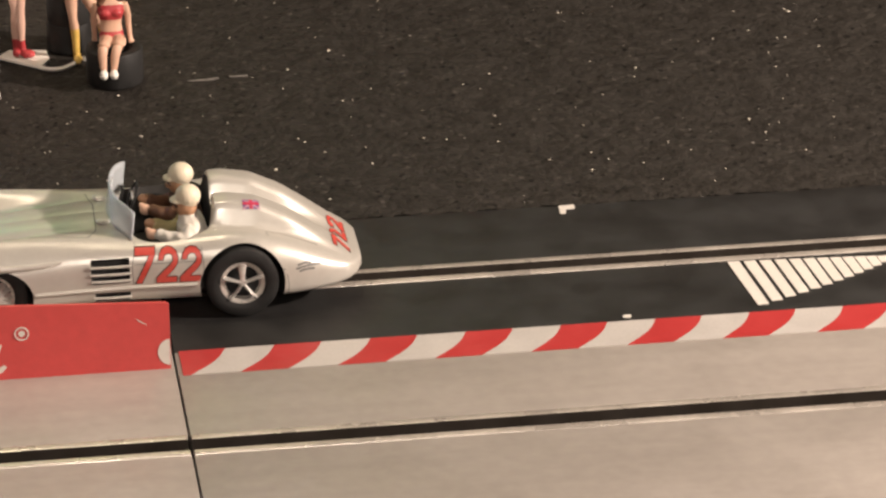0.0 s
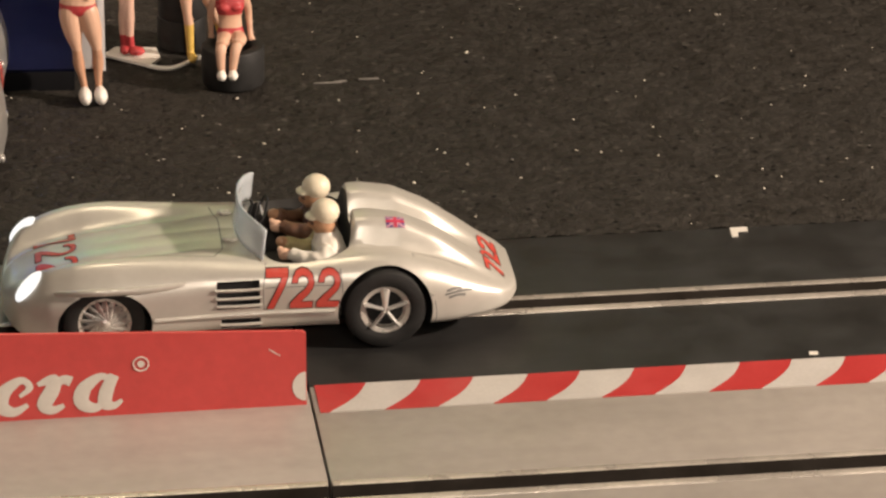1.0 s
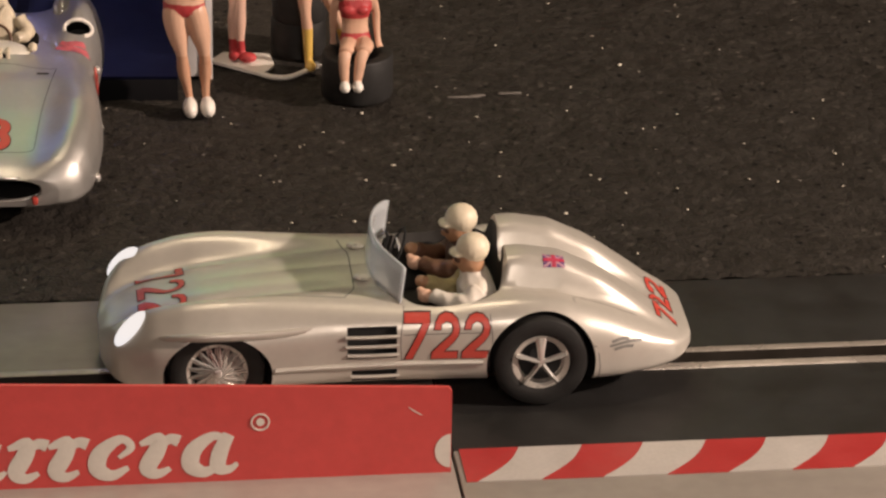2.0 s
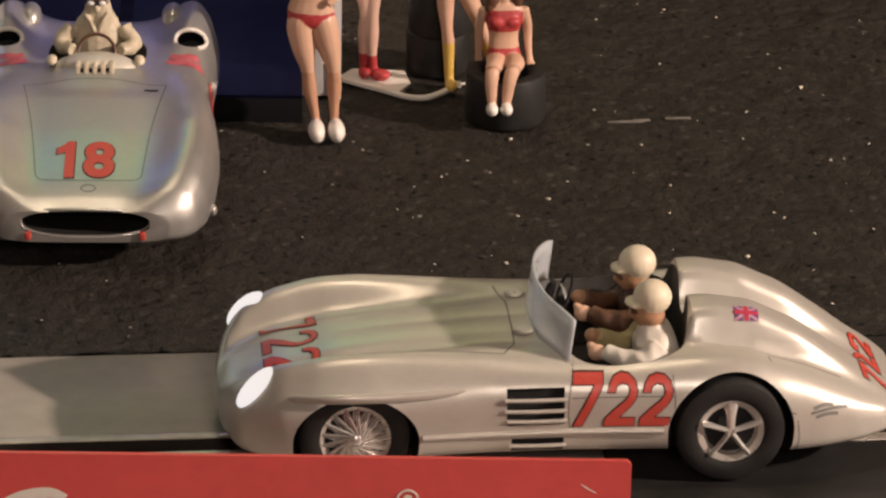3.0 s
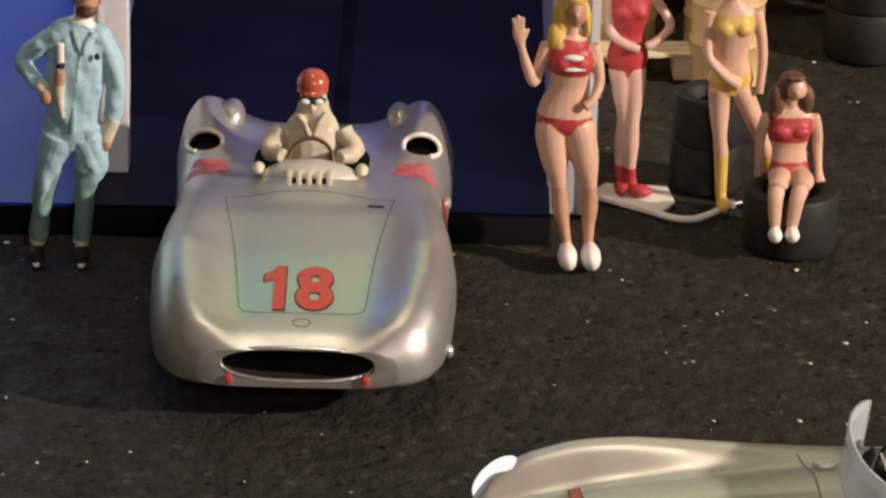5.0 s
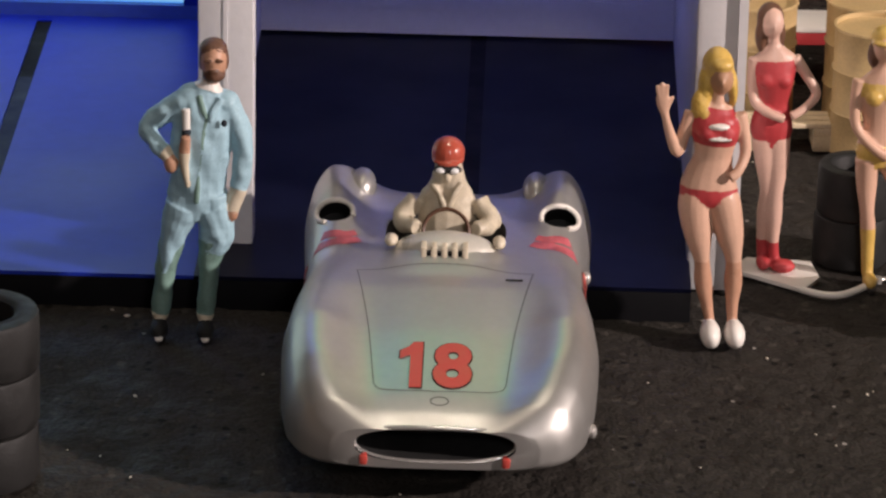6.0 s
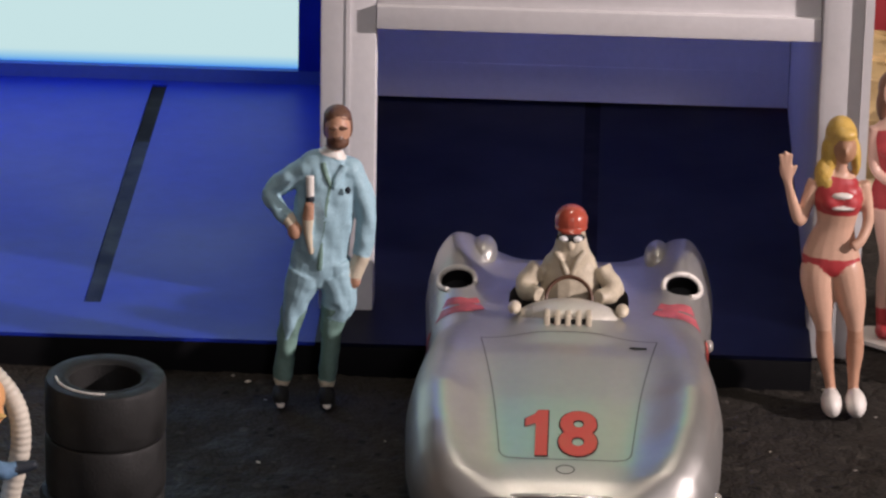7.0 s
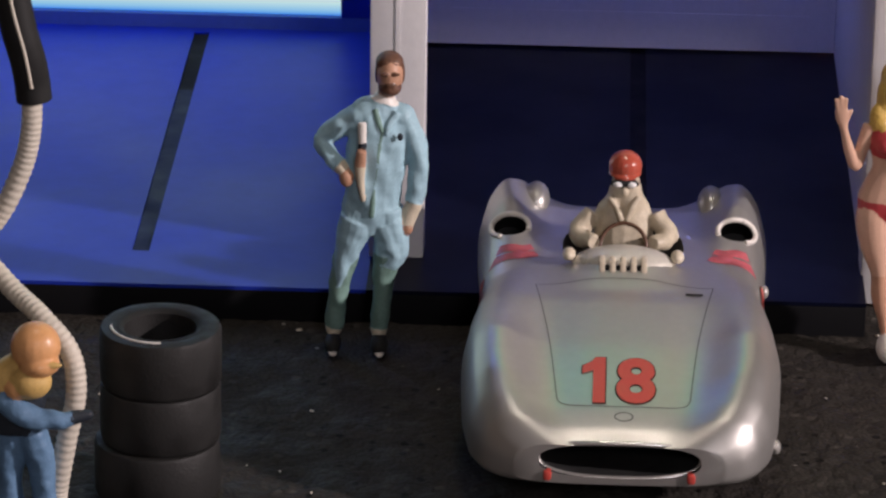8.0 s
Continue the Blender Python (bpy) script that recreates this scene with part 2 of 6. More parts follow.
def add_box(bm, x0, x1, y0, y1, z0, z1, bevel=0.0):
    r = bmesh.ops.create_cube(bm, size=1)
    for v in r["verts"]:
        v.co = ((x0 + x1) / 2 + v.co.x * (x1 - x0), (y0 + y1) / 2 + v.co.y * (y1 - y0), (z0 + z1) / 2 + v.co.z * (z1 - z0))
    if bevel:
        edges = list({e for v in r["verts"] for e in v.link_edges})
        bmesh.ops.bevel(bm, geom=edges, offset=bevel, segments=2, affect="EDGES", profile=0.6)
    return bm


def box(x0, x1, y0, y1, z0, z1, bevel=0.0):
    return add_box(bmesh.new(), x0, x1, y0, y1, z0, z1, bevel)


def add_prism(bm, outline, z0, z1):
    """Solid between z0 and z1 over a plan outline."""
    low = [bm.verts.new((x, y, z0)) for x, y in outline]
    top = [bm.verts.new((x, y, z1)) for x, y in outline]
    bm.faces.new(top)
    bm.faces.new(low[::-1])
    for i in range(len(outline)):
        j = (i + 1) % len(outline)
        bm.faces.new((low[i], low[j], top[j], top[i]))
    return bm


def prism(outline, z0, z1):
    return add_prism(bmesh.new(), outline, z0, z1)


def add_lathe(bm, profile, m=None, steps=40, closed=False):
    """Turns a profile of (radius, height) round the z axis."""
    m = m or Matrix()
    rings = []
    for r, z in profile:
        rings.append([bm.verts.new(m @ Vector((r * math.cos(2 * math.pi * k / steps), r * math.sin(2 * math.pi * k / steps), z))) for k in range(steps)])
    pairs = list(zip(rings, rings[1:])) + ([(rings[-1], rings[0])] if closed else [])
    for a, b in pairs:
        for k in range(steps):
            j = (k + 1) % steps
            bm.faces.new((a[k], a[j], b[j], b[k]))
    if not closed:
        bm.faces.new(rings[0][::-1])
        bm.faces.new(rings[-1])
    return bm


def lathe(profile, m=None, steps=40, closed=False):
    return add_lathe(bmesh.new(), profile, m, steps, closed)


def spline(points, per):
    """Catmull-Rom through rows of numbers."""
    p = np.array(points, float)
    out = []
    for i in range(len(p) - 1):
        a, b, c, d = p[max(i - 1, 0)], p[i], p[i + 1], p[min(i + 2, len(p) - 1)]
        for k in range(per):
            t = k / per
            out.append(0.5 * (2 * b + (c - a) * t + (2 * a - 5 * b + 4 * c - d) * t * t + (3 * b - a - 3 * c + d) * t ** 3))
    out.append(p[-1])
    return out


def add_loft(bm, points, mats=0, per=4, steps=14, unit=MM):
    """Tube of elliptical rings through rows (x, y, z, half width, half depth); mats: one slot, or one for each stretch."""
    rows = spline(points, per)
    rings = []
    for i, r in enumerate(rows):
        a, b = rows[max(i - 1, 0)], rows[min(i + 1, len(rows) - 1)]
        t = Vector((b - a)[:3]).normalized()
        ref = Vector((0, 0, 1)) if abs(t.y) > 0.85 else Vector((0, 1, 0))
        side = ref.cross(t).normalized()
        front = t.cross(side)
        c = Vector(r[:3])
        rings.append([bm.verts.new((c + side * (max(r[3], 0.00005 / unit) * math.cos(2 * math.pi * k / steps)) + front * (max(r[4], 0.00005 / unit) * math.sin(2 * math.pi * k / steps))) * unit) for k in range(steps)])
    for i, (a, b) in enumerate(zip(rings, rings[1:])):
        m = mats if isinstance(mats, int) else mats[min(i // per, len(mats) - 1)]
        for k in range(steps):
            j = (k + 1) % steps
            bm.faces.new((a[k], a[j], b[j], b[k])).material_index = m
    bm.faces.new(rings[0][::-1]).material_index = mats if isinstance(mats, int) else mats[0]
    bm.faces.new(rings[-1]).material_index = mats if isinstance(mats, int) else mats[-1]
    return bm


def add_blob(bm, x, y, z, rx, ry, rz, mat=0, unit=MM, turn=None):
    r = bmesh.ops.create_uvsphere(bm, u_segments=18, v_segments=12, radius=1)
    for v in r["verts"]:
        q = Vector((v.co.x * rx, v.co.y * ry, v.co.z * rz))
        if turn:
            q = turn @ q
        v.co = (q + Vector((x, y, z))) * unit
    for f in {f for v in r["verts"] for f in v.link_faces}:
        f.material_index = mat
    return bm


def tube(points, radius, steps=10):
    """Round bar along points in metres."""
    bm = bmesh.new()
    return add_loft(bm, [(*p, radius, radius) for p in points], 0, 5, steps, 1.0)


def evaluated_mesh(ob):
    deps = bpy.context.evaluated_depsgraph_get()
    return bpy.data.meshes.new_from_object(ob.evaluated_get(deps))


def carve(me, cutters):
    """The mesh with other meshes cut out of it; the cut faces take the cutters' materials."""
    for cut in cutters:
        a, b = new("work", me), new("cutter", cut)
        mod = a.modifiers.new("cut", "BOOLEAN")
        mod.operation, mod.object, mod.solver, mod.material_mode = "DIFFERENCE", b, "EXACT", "TRANSFER"
        bpy.context.view_layer.update()
        me = evaluated_mesh(a)
        bpy.data.objects.remove(a)
        bpy.data.objects.remove(b)
    return me


def cutter(bm, material):
    me = bpy.data.meshes.new("cutter")
    bmesh.ops.recalc_face_normals(bm, faces=bm.faces)
    bm.to_mesh(me)
    bm.free()
    me.materials.append(M[material])
    return me


def text_mesh(text, width, height, bold=0.0, shear=0.0):
    """Flat letters in the xy plane, centred and drawn to a width and a height."""
    cu = bpy.data.curves.new("letters", "FONT")
    cu.body, cu.size, cu.offset, cu.shear = text, 1.0, bold, shear
    cu.resolution_u = 4
    ob = new("letters", cu)
    bpy.context.view_layer.update()
    me = evaluated_mesh(ob)
    bpy.data.objects.remove(ob)
    bm = bmesh.new()
    bm.from_mesh(me)
    lo = [min(v.co[k] for v in bm.verts) for k in (0, 1)]
    hi = [max(v.co[k] for v in bm.verts) for k in (0, 1)]
    for v in bm.verts:
        v.co = ((v.co.x - (lo[0] + hi[0]) / 2) / (hi[0] - lo[0]) * width, (v.co.y - (lo[1] + hi[1]) / 2) / (hi[1] - lo[1]) * height, 0)
    return bm


def wrap(bm, body, place, lift):
    """Lays a flat shape on a body: place takes (a, b) to a start and a way, in the body's space."""
    from mathutils.bvhtree import BVHTree
    tree = BVHTree.FromPolygons([v.co for v in body.vertices], [p.vertices for p in body.polygons])
    bmesh.ops.triangulate(bm, faces=bm.faces)
    for _ in range(2):
        long = [e for e in bm.edges if e.calc_length() > 1.2 * MM]
        if long:
            bmesh.ops.subdivide_edges(bm, edges=long, cuts=1)
            bmesh.ops.triangulate(bm, faces=bm.faces)
    lost = []
    for v in bm.verts:
        start, way = place(v.co.x, v.co.y)
        hit = tree.ray_cast(start, way)
        if hit[0]:
            v.co = hit[0] - way * lift
        else:
            lost.append(v)
    bmesh.ops.delete(bm, geom=lost, context="VERTS")
    bad = [f for f in bm.faces if max(e.calc_length() for e in f.edges) > 4 * MM]
    bmesh.ops.delete(bm, geom=bad, context="FACES")
    return bm


# ------------------------------------------------------------------ room and ground
def build_room():
    for name, b in (("wall_north", (-3, 3, 3.0, 3.1, -0.75, 1.8)), ("wall_south", (-3, 3, -3.1, -3.0, -0.75, 1.8)), ("wall_west", (-3.1, -3, -3, 3, -0.75, 1.8)),
                    ("wall_east", (3, 3.1, -3, 3, -0.75, 1.8)), ("ceiling", (-3, 3, -3, 3, 1.8, 1.9)), ("floor", (-3, 3, -3, 3, -0.85, -0.75))):
        tagged(part(name, box(*b), "wall", smooth=0), "plain beige room shell", "room", kind="structure")


GX0, GX1, GY0, GY1, STEP = -0.30, 0.26, 0.0405, 0.36, 0.0006


def smooth_noise(shape, size, seed):
    """Random field blurred over about size cells, of unit spread."""
    a = np.random.RandomState(seed).rand(*shape) - 0.5
    k = np.exp(-np.linspace(-2, 2, 4 * size + 1) ** 2)
    k /= k.sum()
    for axis in (0, 1):
        a = np.apply_along_axis(lambda r: np.convolve(r, k, mode="same"), axis, a)
    return a / a.std()


SHAPE = (int((GX1 - GX0) / STEP) + 1, int((GY1 - GY0) / STEP) + 1)
RELIEF = 0.00007 * smooth_noise(SHAPE, 1, 1) + 0.00007 * smooth_noise(SHAPE, 2, 2) + 0.00008 * smooth_noise(SHAPE, 7, 3)


def relief(x, y):
    return float(RELIEF[min(max(int((x - GX0) / STEP), 0), SHAPE[0] - 1), min(max(int((y - GY0) / STEP), 0), SHAPE[1] - 1)])


def build_ground():
    """One rubber sheet: fine grid where the camera looks, one broad sheet round it."""
    x0, x1 = GX0, GX1
    gx, gy = np.meshgrid(GX0 + STEP * np.arange(SHAPE[0]), GY0 + STEP * np.arange(SHAPE[1]), indexing="ij")
    gy[:, 0] += 4.5 * RELIEF[:, 5]
    co = np.stack([gx, gy, RELIEF - 0.0006], -1)
    idx = np.arange(SHAPE[0] * SHAPE[1]).reshape(SHAPE)
    faces = np.stack([idx[:-1, :-1], idx[1:, :-1], idx[1:, 1:], idx[:-1, 1:]], -1).reshape(-1, 4)
    me = bpy.data.meshes.new("ground")
    me.from_pydata(co.reshape(-1, 3).tolist(), [], faces.tolist())
    ob = new("ground", finish(me, "foam", 60))
    tagged(ob, "black granulated rubber mat with pale specks", "ground", kind="structure")
    sheet = bmesh.new()
    add_box(sheet, -1.2, 1.2, -0.9, 1.2, -0.03, -0.0085)
    ob = part("table_top", sheet, "foam", smooth=0)
    tagged(ob, "wide dark table top under the track and mat", "table", kind="structure")
    rim = bmesh.new()
    for a in ((-1.2, x0, 0.0405, 1.2), (x1, 1.2, 0.0405, 1.2), (x0, x1, 0.36, 1.2)):
        add_box(rim, a[0], a[1], a[2], a[3], -0.0084, -0.0007)
    tagged(part("ground_outer", rim, "foam", smooth=0), "black rubber mat beyond the pit area", "ground", kind="structure")


def build_lint():
    """Pale fluff and crumbs caught in the mat."""
    rng = random.Random(4)
    bm = bmesh.new()
    for _ in range(330):
        x, y = rng.uniform(-0.27, 0.24), rng.uniform(0.043, 0.30)
        s = rng.uniform(0.00014, 0.00034) * (1.8 if rng.random() < 0.12 else 1)
        a = rng.uniform(0, 6.28)
        r = bmesh.ops.create_icosphere(bm, subdivisions=1, radius=1)
        for v in r["verts"]:
            q = Vector((v.co.x * s * rng.uniform(1, 2.0), v.co.y * s, v.co.z * s * 0.6))
            v.co = Vector((x, y, relief(x, y) - 0.0004)) + Matrix.Rotation(a, 3, "Z") @ q
    tagged(part("lint", bm, "hose", smooth=60), "pale lint crumbs scattered on the mat", "lint", kind="stuff")
    bm = bmesh.new()
    for x, y, w in ((0.0, 0.1565, 0.0085), (0.0135, 0.158, 0.006), (0.006, 0.1572, 0.004)):
        add_box(bm, x, x + w, y, y + 0.0006, -0.0006, -0.0001, 0.0002)
    tagged(part("scuff_marks", bm, "scuff"), "pale scuffed streaks on the mat", "scuff", kind="stuff")


# ------------------------------------------------------------------ track
RAILS = ((0.0029, -0.0006, -0.0044, -0.0078), (-0.0958, -0.0994, -0.1044, -0.1076))   # outer edge, slot edges, outer edge


def rail_bar(x0, x1, outer, inner):
    """Steel strip along x with a rounded narrow crown along the outer edge of the slot."""
    d = 1 if inner > outer else -1
    w = abs(inner - outer)
    rows = [(outer + d * a, z) for a, z in ((0.0, -0.0002), (0.0003, 0.00022), (0.0007, 0.00034), (0.68 * w, 0.00034), (0.76 * w, 0.00010))]
    rows += [(outer + d * 0.76 * w, -0.0022), (outer, -0.0022)]
    bm = bmesh.new()
    ends = [[bm.verts.new((x, y, z)) for y, z in rows] for x in (x0, x1)]
    n = len(rows)
    for i in range(n):
        bm.faces.new((ends[0][i], ends[0][(i + 1) % n], ends[1][(i + 1) % n], ends[1][i]))
    bm.faces.new(ends[0][::-1])
    bm.faces.new(ends[1])
    return bm


def slot_lip(x0, x1, outer, inner):
    """Lip beside a rail, falling steeply into the slot; its dark colour paints the slot's shade."""
    d = 1 if inner > outer else -1
    w = abs(inner - outer)
    rows = [(outer + d * w * a, z) for a, z in ((0.765, 0.0001), (0.81, -0.0006), (0.87, -0.0018), (0.93, -0.0030), (1.0, -0.0042), (1.0, -0.0046), (0.765, -0.0046))]
    bm = bmesh.new()
    ends = [[bm.verts.new((x, y, z)) for y, z in rows] for x in (x0, x1)]
    n = len(rows)
    for i in range(n):
        bm.faces.new((ends[0][i], ends[0][(i + 1) % n], ends[1][(i + 1) % n], ends[1][i]))
    bm.faces.new(ends[0][::-1])
    bm.faces.new(ends[1])
    return bm


def build_track(x0, x1, black_lane, label):
    t = thing("track_section", pose(0, 0, 0), label, "slot track", "slot track sections")
    bands = [(0.0393, RAILS[0][0], "black" if black_lane else "grey"), (RAILS[0][3], -0.0440, "black" if black_lane else "grey"),
             (-0.0440, RAILS[1][0], "grey"), (RAILS[1][3], -0.172, "grey")]
    for a, b, c in bands:
        part("deck", box(x0, x1, b, a, -0.0075, 0, 0.0004), "track_" + c, t, "matt black plastic lane" if c == "black" else "grey painted lane")
    for r in RAILS:
        for a, b in ((r[0], r[1]), (r[3], r[2])):
            part("rail", rail_bar(x0 + 0.0003, x1 - 0.0003, a, b), "rail", t, "bright steel conductor rail")
            part("slot_lip", slot_lip(x0 + 0.0002, x1 - 0.0002, a, b), "slot_lip", t, "lip rolling down into the slot, darkened for its shade")
        for a, b in ((r[0], r[1]), (r[2], r[3])):
            part("slot_wall", box(x0, x1, b + 0.0001, a - 0.0001, -0.0075, -0.0045), "slot", t)
        part("slot_channel", box(x0, x1, r[2], r[1], -0.0082, -0.0055), "slot", t, "dark guide slot")
    part("underside", box(x0, x1, -0.172, 0.039, -0.0084, -0.0076), "slot", t)
    return t


def build_kerb():
    """Striped kerb sticker between the lanes of the right-hand section."""
    k = thing("kerb_sticker", pose(0, 0, 0), "red and white striped kerb sticker between the lanes", "kerb")
    y0, y1, x0, x1 = -0.0592, -0.0438, -0.0203, 0.3
    period, white = 0.02735, 0.0134

    def edge(x, f):
        s = f + 0.16 * math.sin(math.pi * f)
        return min(max(x + 0.0108 * s, x0), x1)
    at = -0.0180 - white - 0.0139
    while at < x1:
        for start, width, m in ((at, 0.0139, "kerb_white"), (at + 0.0139, white, "sticker_red")):
            rows = [i / 10 for i in range(11)]
            left, right = [(edge(start, f), y0 + (y1 - y0) * f) for f in rows], [(edge(start + width, f), y0 + (y1 - y0) * f) for f in rows]
            if right[-1][0] - left[0][0] < 0.0002 or left[0][0] >= x1:
                continue
            bm = bmesh.new()
            a = [bm.verts.new((*p, 0.0002)) for p in left]
            b = [bm.verts.new((*p, 0.0002)) for p in right]
            for i in range(10):
                if b[i + 1].co.x - a[i + 1].co.x > 1e-6 or b[i].co.x - a[i].co.x > 1e-6:
                    bm.faces.new((a[i], b[i], b[i + 1], a[i + 1]))
            g = bmesh.ops.extrude_face_region(bm, geom=bm.faces[:])
            for v in g["geom"]:
                if isinstance(v, bmesh.types.BMVert):
                    v.co.z = -0.0001
            part("stripe", bm, m, k, smooth=0)
        at += period


def build_markings():
    h = thing("hatch_marking", pose(0, 0, 0), "white hatched lane marking narrowing to a point", "road marking")
    for i in range(13):
        x, y0 = 0.1440 + 0.0049 * i - 0.00008 * i * i, -0.0090 - 0.00025 * i
        y1 = min(-0.0392 + 0.0021 * i, y0 - 0.0012)
        d, w = 0.098 * (y0 - y1), 0.0036 - 0.00006 * i
        part("bar", prism([(x, y0), (x + d, y1), (x + d + w * 0.92, y1 + 0.0004), (x + w, y0)], -0.0001, 0.00022), "sticker_white", h, smooth=0)
    m = bmesh.new()
    add_prism(m, [(0.1018, 0.0388), (0.1014, 0.0330), (0.1032, 0.0330), (0.1036, 0.0360), (0.1064, 0.0362), (0.1066, 0.0390)], -0.0001, 0.00022)
    tagged(part("corner_marking", m, "sticker_white", smooth=0), "small white corner mark on the black lane", "road marking")
    tagged(part("dot_marking", prism([(0.1072, -0.0416), (0.1095, -0.0418), (0.1098, -0.0400), (0.1075, -0.0399)], -0.0001, 0.00022), "sticker_white", smooth=0), "small white dash beside the kerb", "road marking")


def build_sign():
    s = thing("advertising_board", pose(0, 0, 0), "low red advertising board with a white brush-script logo shape", "sign board")

    def top(x):
        return 0.0203 + 0.0455 * (-0.0232 - x)
    bm = bmesh.new()
    for y in (-0.0540, -0.0530):
        vs = [bm.verts.new(p) for p in ((-0.20, y, 0), (-0.0232, y, 0), (-0.0232, y, top(-0.0232) - 0.0008), (-0.0240, y, top(-0.0240)), (-0.20, y, top(-0.2)))]
        bm.faces.new(vs)
    bm.verts.ensure_lookup_table()
    for i in range(5):
        j = (i + 1) % 5
        bm.faces.new((bm.verts[i], bm.verts[j], bm.verts[5 + j], bm.verts[5 + i]))
    part("board", bm, "sign_red", s, smooth=0)
    # plain brush shapes: slanted stems, hooks and loops on one running baseline
    Y = -0.0541

    def stroke(points, name="logo_stroke"):
        b = bmesh.new()
        add_loft(b, [(x, 0, z, w, w) for x, z, w in points], 0, 6, 10, 1.0)
        for v in b.verts:
            v.co.y = Y + v.co.y * 0.03
        part(name, b, "sticker_white", s)

    def hook(x):
        stroke([(x - 0.0030, 0.0096, 0.0006), (x + 0.0010, 0.0108, 0.0015), (x + 0.0006, 0.0080, 0.0019), (x - 0.0014, 0.0040, 0.0019), (x + 0.0006, 0.0024, 0.0012), (x + 0.0034, 0.0036, 0.0006)])
        stroke([(x + 0.0012, 0.0090, 0.0008), (x + 0.0034, 0.0106, 0.0012), (x + 0.0054, 0.0100, 0.0014)])

    def loop(x, full):
        stroke([(x + 0.0030, 0.0066, 0.0005), (x + 0.0056, 0.0090, 0.0009), (x + 0.0034, 0.0110, 0.0010), (x - 0.0008, 0.0080, 0.0018), (x - 0.0016, 0.0042, 0.0019), (x + 0.0014, 0.0024, 0.0013), (x + 0.0050, 0.0042, 0.0006)])
        if full:
            stroke([(x + 0.0066, 0.0112, 0.0013), (x + 0.0048, 0.0074, 0.0017), (x + 0.0042, 0.0036, 0.0017), (x + 0.0064, 0.0028, 0.0010), (x + 0.0084, 0.0042, 0.0005)])
    stroke([(-0.1265, 0.0160, 0.0008), (-0.1300, 0.0172, 0.0012), (-0.1360, 0.0150, 0.0020), (-0.1405, 0.0090, 0.0026), (-0.1390, 0.0040, 0.0020), (-0.1330, 0.0026, 0.0012), (-0.1290, 0.0044, 0.0006)])
    for x, form in ((-0.1270, "loop"), (-0.1150, "hook"), (-0.1065, "hook"), (-0.0975, "open"), (-0.0870, "hook"), (-0.0776, "loop")):
        if form == "hook":
            hook(x)
        else:
            loop(x, form == "loop")
    stroke([(-0.0325, 0.0160, 0.00010), (-0.0312, 0.0150, 0.00016), (-0.0296, 0.0140, 0.00010)], "scratch")
    ring = lathe([(0.0017, 0), (0.00205, 0), (0.00205, 0.0002), (0.0017, 0.0002)], pose(-0.0643, Y + 0.0001, 0.0138, 90), 28, True)
    part("logo_ring", ring, "sticker_white", s)
    part("logo_dot", lathe([(0.0009, 0), (0.0009, 0.0002)], pose(-0.0643, Y + 0.0001, 0.0138, 90), 20), "sticker_white", s)
    half = bmesh.new()
    a = [(-0.02335 - 0.0034 * math.sin(math.pi * k / 16), 0.0052 + 0.0040 * math.cos(math.pi * k / 16)) for k in range(17)]
    f = half.faces.new([half.verts.new((x, Y, z)) for x, z in a])
    g = bmesh.ops.extrude_face_region(half, geom=[f])
    for v in g["geom"]:
        if isinstance(v, bmesh.types.BMVert):
            v.co.y += 0.00012
    part("logo_patch", half, "sticker_white", s, smooth=0)


